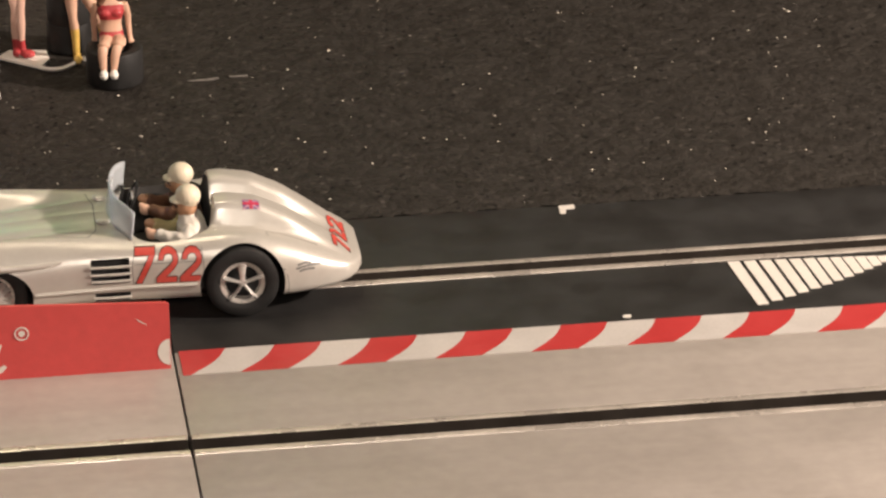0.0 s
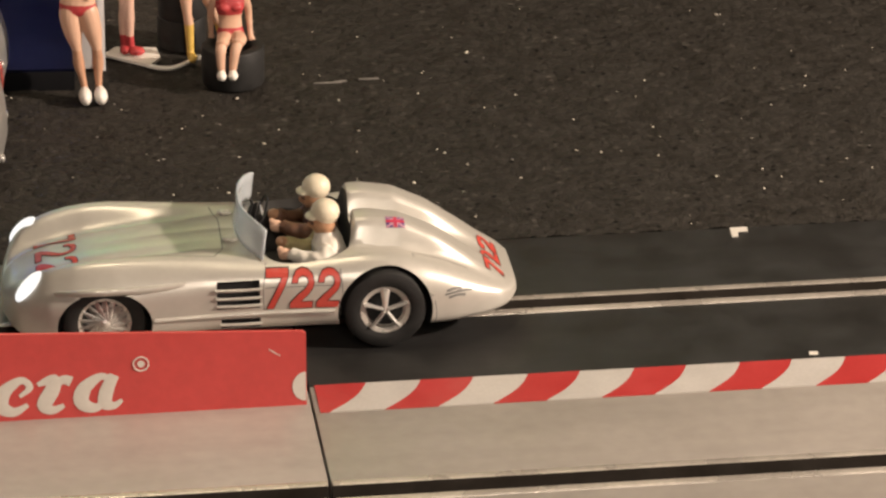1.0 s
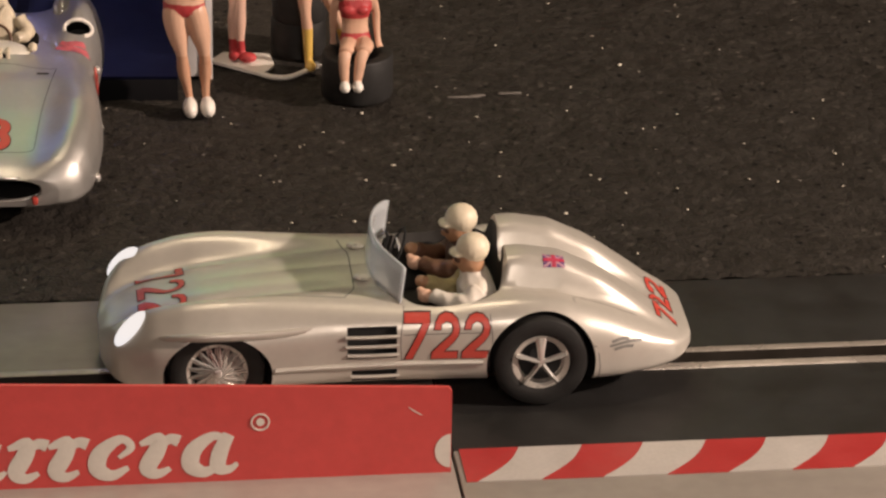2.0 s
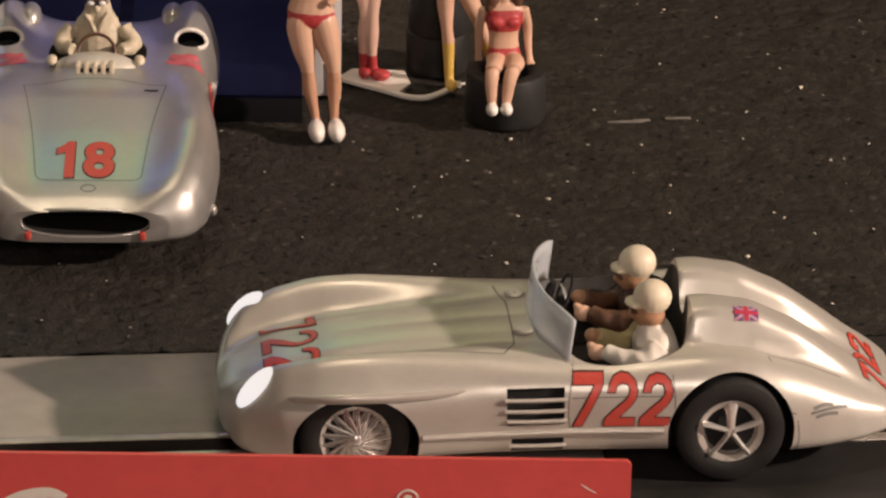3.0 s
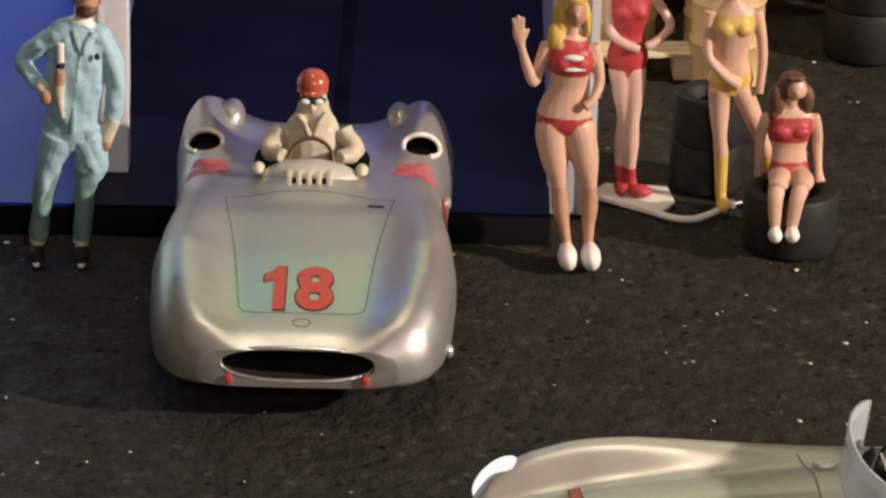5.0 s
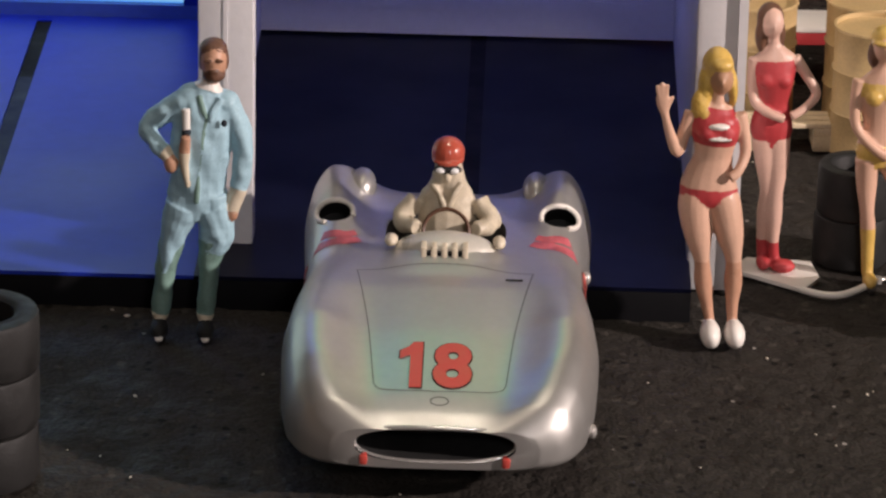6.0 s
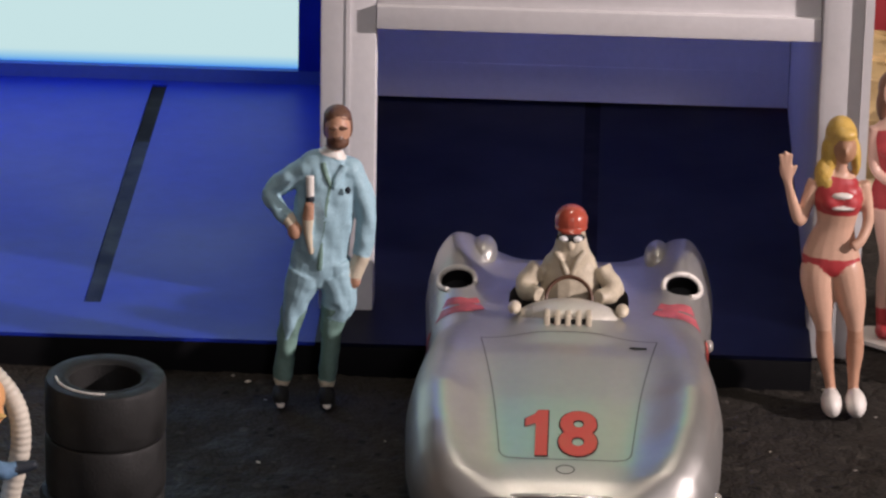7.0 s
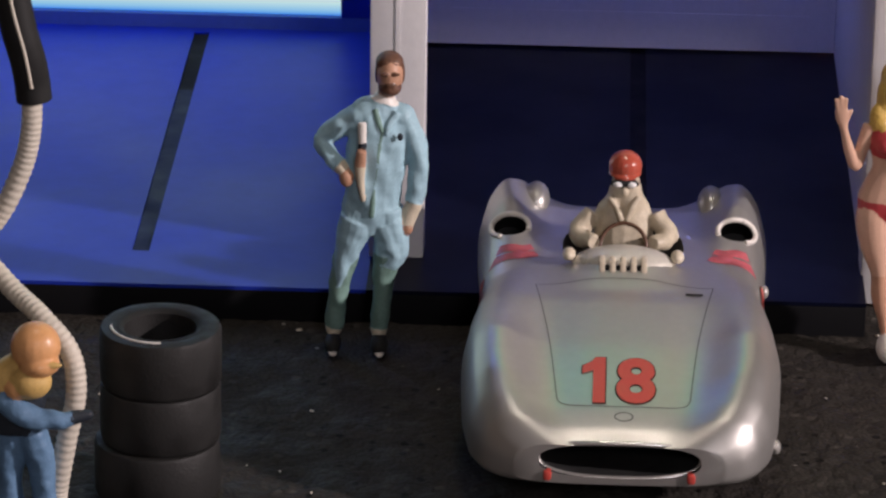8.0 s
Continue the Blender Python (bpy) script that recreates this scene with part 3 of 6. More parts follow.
# ------------------------------------------------------------------ garage
def build_garage():
    """Pit garage, front edge along local x; local origin on the front edge below the left pillar's foot."""
    g = thing("pit_garage", pose(-0.1515, 0.1662, 0, 0, 0, TURN), "white pit garage with lit blue floor on a black base", "garage")
    F = 0.006
    part("base", box(-0.30, 0.082, 0.0, 0.24, -0.001, F - 0.0008, 0.0003), "garage_base", g, "black base slab")
    # floor of the lit bay, left open along the groove
    gx0, gx1 = -0.0557, -0.0524
    part("floor", box(-0.30, gx0, 0.0002, 0.146, F - 0.0007, F), "garage_blue", g, "glossy blue floor")
    part("floor", box(gx1, -0.0105, 0.0002, 0.146, F - 0.0007, F), "garage_blue", g, "glossy blue floor")
    part("floor", box(gx0, gx1, 0.0002, 0.0165, F - 0.0007, F), "garage_blue", g)
    part("floor", box(gx0, gx1, 0.1433, 0.146, F - 0.0007, F), "garage_blue", g)
    part("floor_groove", box(gx0, gx1, 0.1075, 0.1433, F - 0.00078, F - 0.0005), "groove", g, "black groove in the floor")
    # lower groove stretch, tinted to paint in the blue reflection
    part("floor_groove", box(gx0, gx1, 0.0165, 0.1074, F - 0.00078, F - 0.00035), "groove_worn", g, "groove stretch with the blue reflection put into its colour")
    # floor of the shaded bay, the shade put into a darker blue
    sx0, sx1 = 0.0383, 0.0416
    part("floor", box(-0.0105, sx0, 0.0002, 0.146, F - 0.0007, F), "garage_dark", g, "blue floor with shade put into a darker colour")
    part("floor", box(sx1, 0.082, 0.0002, 0.146, F - 0.0007, F), "garage_dark", g, "blue floor with shade put into a darker colour")
    part("floor_groove", box(sx0, sx1, 0.0002, 0.146, F - 0.00078, F - 0.0005), "groove", g, "black groove in the floor")
    top = 0.098
    part("pillar", box(-0.0109, -0.0006, 0.0165, 0.0235, F, top, 0.0004), "garage_white", g)
    part("pillar_fillet", box(-0.0062, -0.0054, 0.0163, 0.0166, F, top), "garage_white", g)
    part("pillar", box(0.0815, 0.0908, 0.0140, 0.0235, 0, top, 0.0013), "garage_white", g)
    part("pillar_fillet", box(0.0892, 0.0909, 0.0130, 0.0141, 0, top), "garage_white", g)
    part("lintel", box(-0.0005, 0.0814, 0.0165, 0.0235, 0.0628, top, 0.0003), "garage_white", g)
    part("lintel_lip", box(-0.0005, 0.0814, 0.0150, 0.0166, 0.0628, 0.0672, 0.0002), "garage_white", g)
    part("divider_wall", box(-0.0102, -0.0070, 0.0236, 0.146, F, top), "garage_white", g)
    part("side_wall", box(0.0818, 0.0850, 0.0236, 0.146, F, top), "garage_white", g)
    # back wall of the shaded bay with shallow ribs
    part("back_wall", box(-0.0069, 0.0817, 0.1387, 0.1417, F + 0.0006, top), "garage_white", g)
    for i in range(3):
        z = 0.0125 + 0.0090 * i
        part("rib", box(0.0, 0.076, 0.13855, 0.1388, z, z + 0.0022), "garage_white", g)
    # lit bay: low sill with blue light put into its colour, then the panel
    part("back_sill", box(-0.30, -0.0103, 0.146, 0.149, F - 0.0007, F + 0.0030), "sill_blue", g, "pale sill with blue light put into its colour")
    part("panel_post", box(-0.0242, -0.0103, 0.146, 0.150, F + 0.0031, 0.19), "garage_blue", g, "blue post beside the panel")
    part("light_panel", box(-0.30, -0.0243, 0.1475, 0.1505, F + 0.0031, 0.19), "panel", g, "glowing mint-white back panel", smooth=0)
    part("screen", box(-0.16, 0.20, 0.1800, 0.1840, 0.205, 0.46, 0.001), "screen", g, "glowing blue and green display behind the garage")
    part("screen_stand", box(-0.02, 0.05, 0.1790, 0.1850, -0.0005, 0.2049, 0.001), "garage_base", g)
    part("roof", box(-0.0103, 0.0885, 0.0165, 0.146, top, top + 0.003), "garage_white", g)
    return g


# ------------------------------------------------------------------ cars
def curve_of(table):
    t = np.array(table, float)

    def f(u):
        return np.interp(u, t[:, 0], t[:, 1])
    return f


def body_mesh(length, width, bottom, top, bumps, power=3.0, stations=160, around=120, paint="silver"):
    """Car shell in millimetres: superelliptic sections along u, raised by bumps(u, v, half width)."""
    s = np.linspace(0, 1, stations)
    u = length * (0.65 * (1 - np.cos(np.pi * s)) / 2 + 0.35 * s)
    k = np.exp(-np.linspace(-2, 2, 9) ** 2)
    k /= k.sum()
    dense = np.linspace(0, length, 600)

    def smooth(f):
        y = f(dense)
        kk = np.exp(-np.linspace(-2, 2, 25) ** 2)
        kk /= kk.sum()
        return np.interp(u, dense, np.convolve(np.pad(y, 12, mode="reflect", reflect_type="odd"), kk, mode="valid"))
    w, b, t = smooth(width), smooth(bottom), smooth(top)
    quarter = np.arcsin(np.sin(np.linspace(0, np.pi / 2, around // 4 + 1)) ** (power / 2))       # even steps across the car
    a = np.concatenate([quarter[:-1], (np.pi - quarter[::-1])[:-1], (np.pi + quarter)[:-1], (2 * np.pi - quarter[::-1])[:-1]])
    verts = []
    for i in range(stations):
        c, d = np.cos(a), np.sin(a)
        y = w[i] * np.sign(d) * np.abs(d) ** (2 / power)
        zm = b[i] + 0.40 * (t[i] - b[i])
        z = np.where(c > 0, zm + (t[i] - zm) * np.abs(c) ** (2 / power), zm - (zm - b[i]) * np.abs(c) ** (2 / 5.0))
        up = np.clip(c * 2.2, 0, 1)
        z = z + bumps(u[i], y, w[i]) * up
        verts += [(u[i] * MM, y[j] * MM, z[j] * MM) for j in range(around)]
    faces = []
    for i in range(stations - 1):
        for j in range(around):
            q = (j + 1) % around
            faces.append((i * around + j, i * around + q, (i + 1) * around + q, (i + 1) * around + j))
    faces.append(tuple(range(around))[::-1])
    faces.append(tuple((stations - 1) * around + j for j in range(around)))
    bm = bmesh.new()
    vs = [bm.verts.new(p) for p in verts]
    for f in faces:
        bm.faces.new([vs[j] for j in f])
    bmesh.ops.recalc_face_normals(bm, faces=bm.faces)
    me = bpy.data.meshes.new("body")
    bm.to_mesh(me)
    bm.free()
    me.materials.append(M[paint])
    return me


def super_outline(cx, cy, rx, ry, power=3.0, count=48):
    out = []
    for k in range(count):
        c, s = math.cos(2 * math.pi * k / count), math.sin(2 * math.pi * k / count)
        out.append((cx + rx * math.copysign(abs(c) ** (2 / power), c), cy + ry * math.copysign(abs(s) ** (2 / power), s)))
    return out


def wheel(parent, u, side, z, radius, width, v, kind):
    """Wheel with its outer face at lateral place v; side -1 or 1. The rim carries tyre, spokes and cap."""
    turn = pose(u * MM, v * MM, z * MM, 90 if side < 0 else -90)      # local z points out of the car
    rr = (0.61 if kind == "mag" else 0.645) * radius
    lip = 0.80 if kind == "mag" else 0.86
    rim = lathe([(rr * 0.90 * MM, -width * MM), (rr * MM, -0.8 * MM), (rr * 1.02 * MM, -0.25 * MM), (rr * 0.97 * MM, 0.0), (rr * lip * MM, -0.35 * MM), (rr * (lip - 0.04) * MM, -1.6 * MM), (0.3 * MM, -1.7 * MM)], turn, 44)
    hub = part("wheel", rim, ["rim_silver"], parent, "bright silver wheel")
    w, r = width, radius
    prof = [(rr * 0.99, 0.05), (rr * 1.12, 0.40), (r * 0.86, 0.42), (r * 0.955, 0.05), (r * 0.992, -0.7), (r, -1.6), (r, -w + 1.6), (r * 0.985, -w + 0.6), (r * 0.93, -w), (rr * 0.9, -w)]
    part("tyre", lathe([(a * MM, b * MM) for a, b in prof], turn, 56, True), "tyre", hub, "black rubber tyre")
    if kind == "mag":
        for k in range(5):
            a = 2 * math.pi * (k + 0.25) / 5
            b = bmesh.new()
            ca, sa = math.cos(a), math.sin(a)
            add_loft(b, [(ca * q * rr, sa * q * rr, h, wd, 0.55) for q, h, wd in ((0.10, -0.2, 0.75), (0.40, -0.20, 0.85), (0.65, -0.35, 1.10), (0.88, -0.6, 1.40))], 0, 3, 10)
            for x in b.verts:
                x.co = turn @ x.co
            part("spoke", b, "chrome", hub)
        part("hub_cap", lathe([(1.15 * MM, -0.9 * MM), (1.1 * MM, 0.0 * MM), (0.7 * MM, 0.30 * MM), (0.2 * MM, 0.35 * MM)], turn, 20), "chrome", hub)
        part("brake_disc", lathe([(rr * 0.74 * MM, -1.65 * MM), (rr * 0.74 * MM, -1.5 * MM), (0.3 * MM, -1.5 * MM)], turn, 30), "dark", hub)
    elif kind == "wire":
        b = bmesh.new()
        for layer, (h0, h1, off) in enumerate(((0.7, -0.3, 0.75), (-0.2, -0.9, -0.75), (0.3, -0.6, 0.2))):
            for k in range(17):
                a = 2 * math.pi * (k + layer / 3) / 17
                add_loft(b, [(1.2 * math.cos(a), 1.2 * math.sin(a), h0, 0.32, 0.32), (rr * 0.93 * math.cos(a + off), rr * 0.93 * math.sin(a + off), h1, 0.32, 0.32)], 0, 1, 5)
        for x in b.verts:
            x.co = turn @ x.co
        part("spokes", b, "chrome", hub, "chromed wire spokes")
        part("hub_cap", lathe([(1.5 * MM, -0.6 * MM), (1.4 * MM, 0.6 * MM), (0.9 * MM, 1.1 * MM), (0.2 * MM, 1.2 * MM)], turn, 20), "chrome", hub)
        part("brake_disc", lathe([(rr * 0.85 * MM, -1.65 * MM), (rr * 0.85 * MM, -1.55 * MM), (0.3 * MM, -1.55 * MM)], turn, 30), "dark", hub)
    part("axle", lathe([(1.2 * MM, -width * 1.3 * MM), (1.2 * MM, -1.8 * MM)], turn, 14), "dark", hub)
    return hub


SEVEN = ((0, 1), (1, 1), (1, 0.80), (0.47, 0), (0.13, 0), (0.66, 0.79), (0, 0.79))
TWO = ((0, 0.66), (0.04, 0.82), (0.18, 0.95), (0.42, 1.0), (0.68, 0.98), (0.90, 0.88), (1.0, 0.70), (0.96, 0.54), (0.82, 0.40), (0.52, 0.20), (1.0, 0.20),
       (1.0, 0), (0, 0), (0, 0.17), (0.30, 0.38), (0.58, 0.54), (0.69, 0.63), (0.70, 0.72), (0.62, 0.80), (0.46, 0.82), (0.32, 0.77), (0.29, 0.66))


def grown(points, d):
    """Polygon (clockwise) with every side moved outwards by d."""
    out = []
    for i, p in enumerate(points):
        p, q, r = Vector(points[i - 1]), Vector(p), Vector(points[(i + 1) % len(points)])
        m, n = (q - p).normalized(), (r - q).normalized()
        m, n = Vector((-m.y, m.x)), Vector((-n.y, n.x))
        out.append(q + (m + n) * d / max(0.45, 1 + m.dot(n)))
    return out


def figures_mesh(text, w, h, shear, rim):
    """Broad painted figures 7 and 2 in a row, centred; rim widens every stroke."""
    bm = bmesh.new()
    step = w / (len(text) - 0.10)
    for k, c in enumerate(text):
        pts = [(x * step * 0.90 + k * step - w / 2, (y - 0.5) * h) for x, y in (SEVEN if c == "7" else TWO)]
        bm.faces.new([bm.verts.new((p.x + shear * p.y, p.y, 0)) for p in grown(pts, rim)])
    bmesh.ops.triangulate(bm, faces=bm.faces)
    bmesh.ops.subdivide_edges(bm, edges=[e for e in bm.edges if e.calc_length() > 3 * MM], cuts=2)
    return bm


def number_on(car, body, text, w, h, place, bold, shear=0.0, thin=0.0, name="race_number", label="red race number with a dark outline"):
    def make(rim, fat):
        if text == "1":
            return one_mesh(w + 2 * rim, h + 2 * rim, 0)
        if text == "8":
            return text_mesh(text, w + 2 * rim, h + 2 * rim, bold + fat, shear)
        return figures_mesh(text, w, h, shear, rim - thin)
    part(name, wrap(make(0.24 * MM, 0.012), body, place, 0.00010), "outline", car, label, smooth=0)
    part(name, wrap(make(0.0, 0.0), body, place, 0.00020), "number_red", car, label, smooth=0)


def one_mesh(w, h, bold):
    """A plain flagged figure one."""
    bm = bmesh.new()
    pts = ((0.46, 0), (0.98, 0), (0.98, 1), (0.56, 1), (0.40, 0.90), (0.02, 0.80), (0.02, 0.62), (0.46, 0.70))
    bm.faces.new([bm.verts.new(((x - 0.5) * w, (y - 0.5) * h, 0)) for x, y in pts])
    bm.normal_update()
    return bm


def build_roadster():
    """Open two-seater on the track, nose towards -x. u runs from the nose to the tail."""
    car = thing("roadster_slot_car", pose(-0.0965, 0, 0), "silver open two-seat racing slot car with red numbers on the track", "toy car")
    W = curve_of([(0, 9.0), (1.2, 15.8), (3, 19.8), (6, 22.6), (11, 24.8), (18, 26.2), (28, 26.4), (38, 25.4), (50, 24.4), (66, 24.2), (80, 24.8), (96, 26), (106, 25.3), (115, 23.4), (122, 21), (128, 18), (131, 14.5), (132.3, 11)])
    B = curve_of([(0, 8), (3, 6.6), (10, 5.6), (30, 5.2), (84, 5.2), (97, 4.5), (112, 4.3), (124, 5.2), (130, 6.4), (132.3, 7.6)])
    T = curve_of([(0, 12.5), (2, 15.6), (6, 18.0), (12, 20.2), (22, 22.2), (36, 23.6), (52, 24.6), (64, 25.0), (80, 25.3), (92, 25.2), (102, 23.8), (112, 20.6), (121, 16.6), (128, 13.2), (132.3, 11.2)])
    front = curve_of([(0, 0.6), (2, 2.0), (5, 3.5), (10, 4.4), (18, 4.6), (28, 4.0), (40, 2.6), (54, 1.1), (68, 0)])
    rear = curve_of([(76, 0), (90, 1.2), (98, 1.7), (108, 1.3), (122, 0.2), (128, 0)])
    head = curve_of([(88.6, 0), (89.1, 4.8), (90.0, 6.2), (94, 6.7), (102, 6.5), (110, 5.2), (118, 3.0), (124, 1.2), (129, 0)])
    bulge = curve_of([(14, 0), (30, 0.5), (60, 0.6), (66, 0)])

    def bumps(u, v, w):
        v = np.abs(v)
        z = front(u) * np.exp(-((v - 0.70 * w) / 5.2) ** 2) + rear(u) * np.exp(-((v - 0.80 * w) / 4.2) ** 2)
        z = z + head(u) * np.exp(-((v - 8.7) / 5.5) ** 6) + bulge(u) * np.exp(-((v - 4) / 5) ** 4)
        return z - 0.36 * front(u) * np.exp(-((v - 0.42 * w) / 3.4) ** 2)
    me = body_mesh(132.3, W, B, T, bumps, power=3.9, around=160, paint="silver_pale")
    FZ, RZ, FU, RU = 10.9, 10.9, 25.0, 96.6
    cuts = []
    for u, z, r, up in ((FU, FZ, 12.0, 9.3), (RU, RZ, 12.2, 12.0)):
        for side in (-1, 1):
            arch = lathe([(r * MM, 13.5 * MM), (r * MM, 40 * MM)], pose(u * MM, 0, z * MM, 90 if side < 0 else -90), 56)
            for v in arch.verts:
                v.co.z = z * MM + (v.co.z - z * MM) * (up / r if v.co.z > z * MM else 1.2)
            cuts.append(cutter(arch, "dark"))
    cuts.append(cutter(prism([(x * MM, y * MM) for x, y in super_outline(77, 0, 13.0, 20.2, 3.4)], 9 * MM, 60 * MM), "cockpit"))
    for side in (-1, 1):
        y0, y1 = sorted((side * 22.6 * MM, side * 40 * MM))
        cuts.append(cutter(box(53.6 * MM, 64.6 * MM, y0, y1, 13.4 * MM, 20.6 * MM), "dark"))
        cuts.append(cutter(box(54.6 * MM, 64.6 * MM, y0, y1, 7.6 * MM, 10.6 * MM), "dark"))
    me = carve(me, cuts)
    body_ob = new("body", me)
    me.shade_smooth()
    me.set_sharp_from_angle(angle=radians(32))
    body_ob.parent = car
    tagged(body_ob, "rounded silver painted body")
    for u, z, k in ((FU, FZ, "wire"), (RU, RZ, "mag")):
        for side in (-1, 1):
            wheel(car, u, side, z, 10.75 if k == "mag" else 10.7, 8.5, side * (24.3 if k == "mag" else 23.4), k)
    # vents, trim strips, lamps
    for side in (-1, 1):
        for z, u0, u1 in ((18.6, 53.2, 65), (16.3, 53.2, 65), (14.2, 53.6, 65), (9.1, 54.2, 65)):
            part("vent_slat", tube([(u0 * MM, side * 24.4 * MM, z * MM), ((u0 + u1) / 2 * MM, side * 24.6 * MM, z * MM), (u1 * MM, side * 24.4 * MM, z * MM)], 0.00042), "silver_pale", car)
        part("side_trim", tube([(37.5 * MM, side * 25.5 * MM, 11.7 * MM), (44 * MM, side * 25.0 * MM, 11.7 * MM), (52 * MM, side * 24.6 * MM, 11.7 * MM), (66 * MM, side * 24.4 * MM, 11.8 * MM), (76 * MM, side * 24.8 * MM, 11.85 * MM), (83.6 * MM, side * 25.2 * MM, 11.9 * MM)], 0.0006), "silver_pale", car)
        brow = bmesh.new()
        add_loft(brow, [(9.0, side * 19.0, 17.6, 0.5, 0.5), (14, side * 23.4, 19.6, 0.7, 0.6), (22, side * 25.7, 20.5, 1.0, 0.8), (32, side * 25.4, 20.4, 1.0, 0.8), (40, side * 24.2, 20.2, 0.9, 0.7), (47, side * 22.6, 20.4, 0.7, 0.6), (54, side * 20.0, 20.6, 0.5, 0.5)], 0, 5, 12)
        part("wheel_brow", brow, "silver_pale", car)
        lamp = bmesh.new()
        add_blob(lamp, 6.4, side * 17.4, 19.5, 5.0, 3.2, 1.9, 0, MM, Matrix.Rotation(radians(side * 16), 3, "X") @ Matrix.Rotation(radians(-46), 3, "Y"))
        part("headlight", lamp, "lamp_lit", car, "white lit oval headlight", smooth=60)
    # windscreen: curved plastic sheet, lower towards its ends
    b = bmesh.new()
    rows = []
    for i in range(41):
        f = -1 + i / 20
        v = 18.6 * f
        x = 60.4 + 5.6 * abs(f) ** 2.4
        z0 = 24.4 - 0.8 * abs(f) ** 4
        z1 = 33.7 - 1.4 * abs(f) ** 6
        rows.append([b.verts.new(((x + q * (z1 - z0) * 0.12) * MM, v * MM, (z0 + (z1 - z0) * q) * MM)) for q in (0, 0.25, 0.5, 0.75, 1)])
    for p, q in zip(rows, rows[1:]):
        for j in range(4):
            b.faces.new((p[j], q[j], q[j + 1], p[j + 1]))
    ws = part("windscreen", b, "glass", car, "milky clear plastic wrap-round windscreen", smooth=60)
    ws.modifiers.new("thickness", "SOLIDIFY").thickness = 0.0006
    part("windscreen_base", tube([((60.2 + 5.6 * abs(f) ** 2.4) * MM, 18.7 * f * MM, (24.7 - 0.8 * abs(f) ** 4) * MM) for f in [-1 + k / 6 for k in range(13)]], 0.0005), "silver_pale", car)
    # bonnet seam, hinges, filler, tail lamps
    part("bonnet_seam", wrap(strip([(53.6, -17), (56, -12), (56.2, -4), (56.2, 6), (54.6, 14)], 0.35), me, lambda a, c: (Vector((a, c, 0.06)), Vector((0, 0, -1))), 0.00006), "seam", car, smooth=0)
    part("bonnet_seam", wrap(strip([(53.6, -17), (44, -16.6), (36, -16)], 0.22), me, lambda a, c: (Vector((a, c, 0.06)), Vector((0, 0, -1))), 0.00006), "seam", car, smooth=0)
    side_on = lambda a, c: (Vector((a, -0.06, c)), Vector((0, 1, 0)))  # noqa: E731
    for pts in ([(65.6, 12.6), (65.4, 18), (66.4, 23.6)], [(84.6, 12.6), (85.6, 16.5), (85.2, 22.6)], [(66, 18.6), (75, 18.8), (85.4, 18.9)], [(109.2, 5.4), (109.8, 9), (109.4, 13)]):
        part("panel_seam", wrap(strip(pts, 0.22), me, side_on, 0.00005), "seam", car, smooth=0)
    for v in (-7.5, 9.5):
        hb = bmesh.new()
        add_blob(hb, 58.4, v, 25.5, 2.0, 1.6, 0.75)
        part("air_scoop", hb, "pale_silver", car, "pale raised scoop")
    for side in (-1, 1):
        tl = bmesh.new()
        add_blob(tl, 129.0, side * 13.4, 10.4, 1.5, 1.0, 1.3)
        part("tail_lamp", tl, "pale_silver", car, "small pale tail lamp")
    part("filler_seam", wrap(strip([(104.6, -19.6), (104.4, -17.4), (106, -16.6), (112, -16.2), (119, -15.4)], 0.25), me, lambda a, c: (Vector((a, c, 0.06)), Vector((0, 0, -1))), 0.00006), "seam", car, smooth=0)
    down, inward = Vector((0, 0, -1)), Vector((0, 1, 0))
    number_on(car, me, "722", 19.4 * MM, 10.2 * MM, lambda a, c: (Vector((75.4 * MM + a, -0.06, 17.9 * MM + c)), inward), 0, 0.10, 0.22 * MM)
    number_on(car, me, "722", 22.0 * MM, 11.4 * MM, lambda a, c: (Vector((14.0 * MM + c, 0.2 * MM - a, 0.06)), down), 0, 0.0, 0.42 * MM)
    number_on(car, me, "722", 21.0 * MM, 4.8 * MM, lambda a, c: (Vector((126.6 * MM - c, a - 2 * MM, 0.06)), down), 0, 0.0, 0.05 * MM)
    # flag on the near headrest, exhaust stain aft of the rear wheel
    slope, up = Vector((0, 0.64, -0.768)), Vector((0, 0.768, 0.64))
    on_side = lambda a, c: (Vector((100.6 * MM + a, -12.0 * MM, 30.0 * MM)) + up * c - slope * 0.02, slope)  # noqa: E731
    fw, fh = 2.4, 1.65
    part("flag", wrap(sheet(-fw, fw, -fh, fh), me, on_side, 0.00008), "flag_blue", car, "small union flag", smooth=0)
    for a, b in (((-fw, -fh), (fw, fh)), ((-fw, fh), (fw, -fh))):
        part("flag_stripe", wrap(strip([a, b], 0.55), me, on_side, 0.00013), "flag_white", car, smooth=0)
    part("flag_stripe", wrap(sheet(-0.7, 0.7, -fh, fh), me, on_side, 0.00016), "flag_white", car, smooth=0)
    part("flag_stripe", wrap(sheet(-0.45, 0.45, -fh, fh), me, on_side, 0.00020), "flag_red", car, smooth=0)
    part("flag_stripe", wrap(sheet(-fw, fw, -0.42, 0.42), me, on_side, 0.00022), "flag_red", car, smooth=0)
    for z, u0, u1, w in ((15.0, 112.5, 116.5, 0.7), (14.1, 112, 119.5, 0.6), (13.2, 113, 117.5, 0.7), (14.3, 107.5, 109, 0.3)):
        part("side_badge", wrap(strip([(u0, z), ((u0 + u1) / 2, z + 0.4), (u1, z + 0.1)], w), me, lambda a, c: (Vector((a, -0.06, c)), inward), 0.00008), "seam", car, smooth=0)
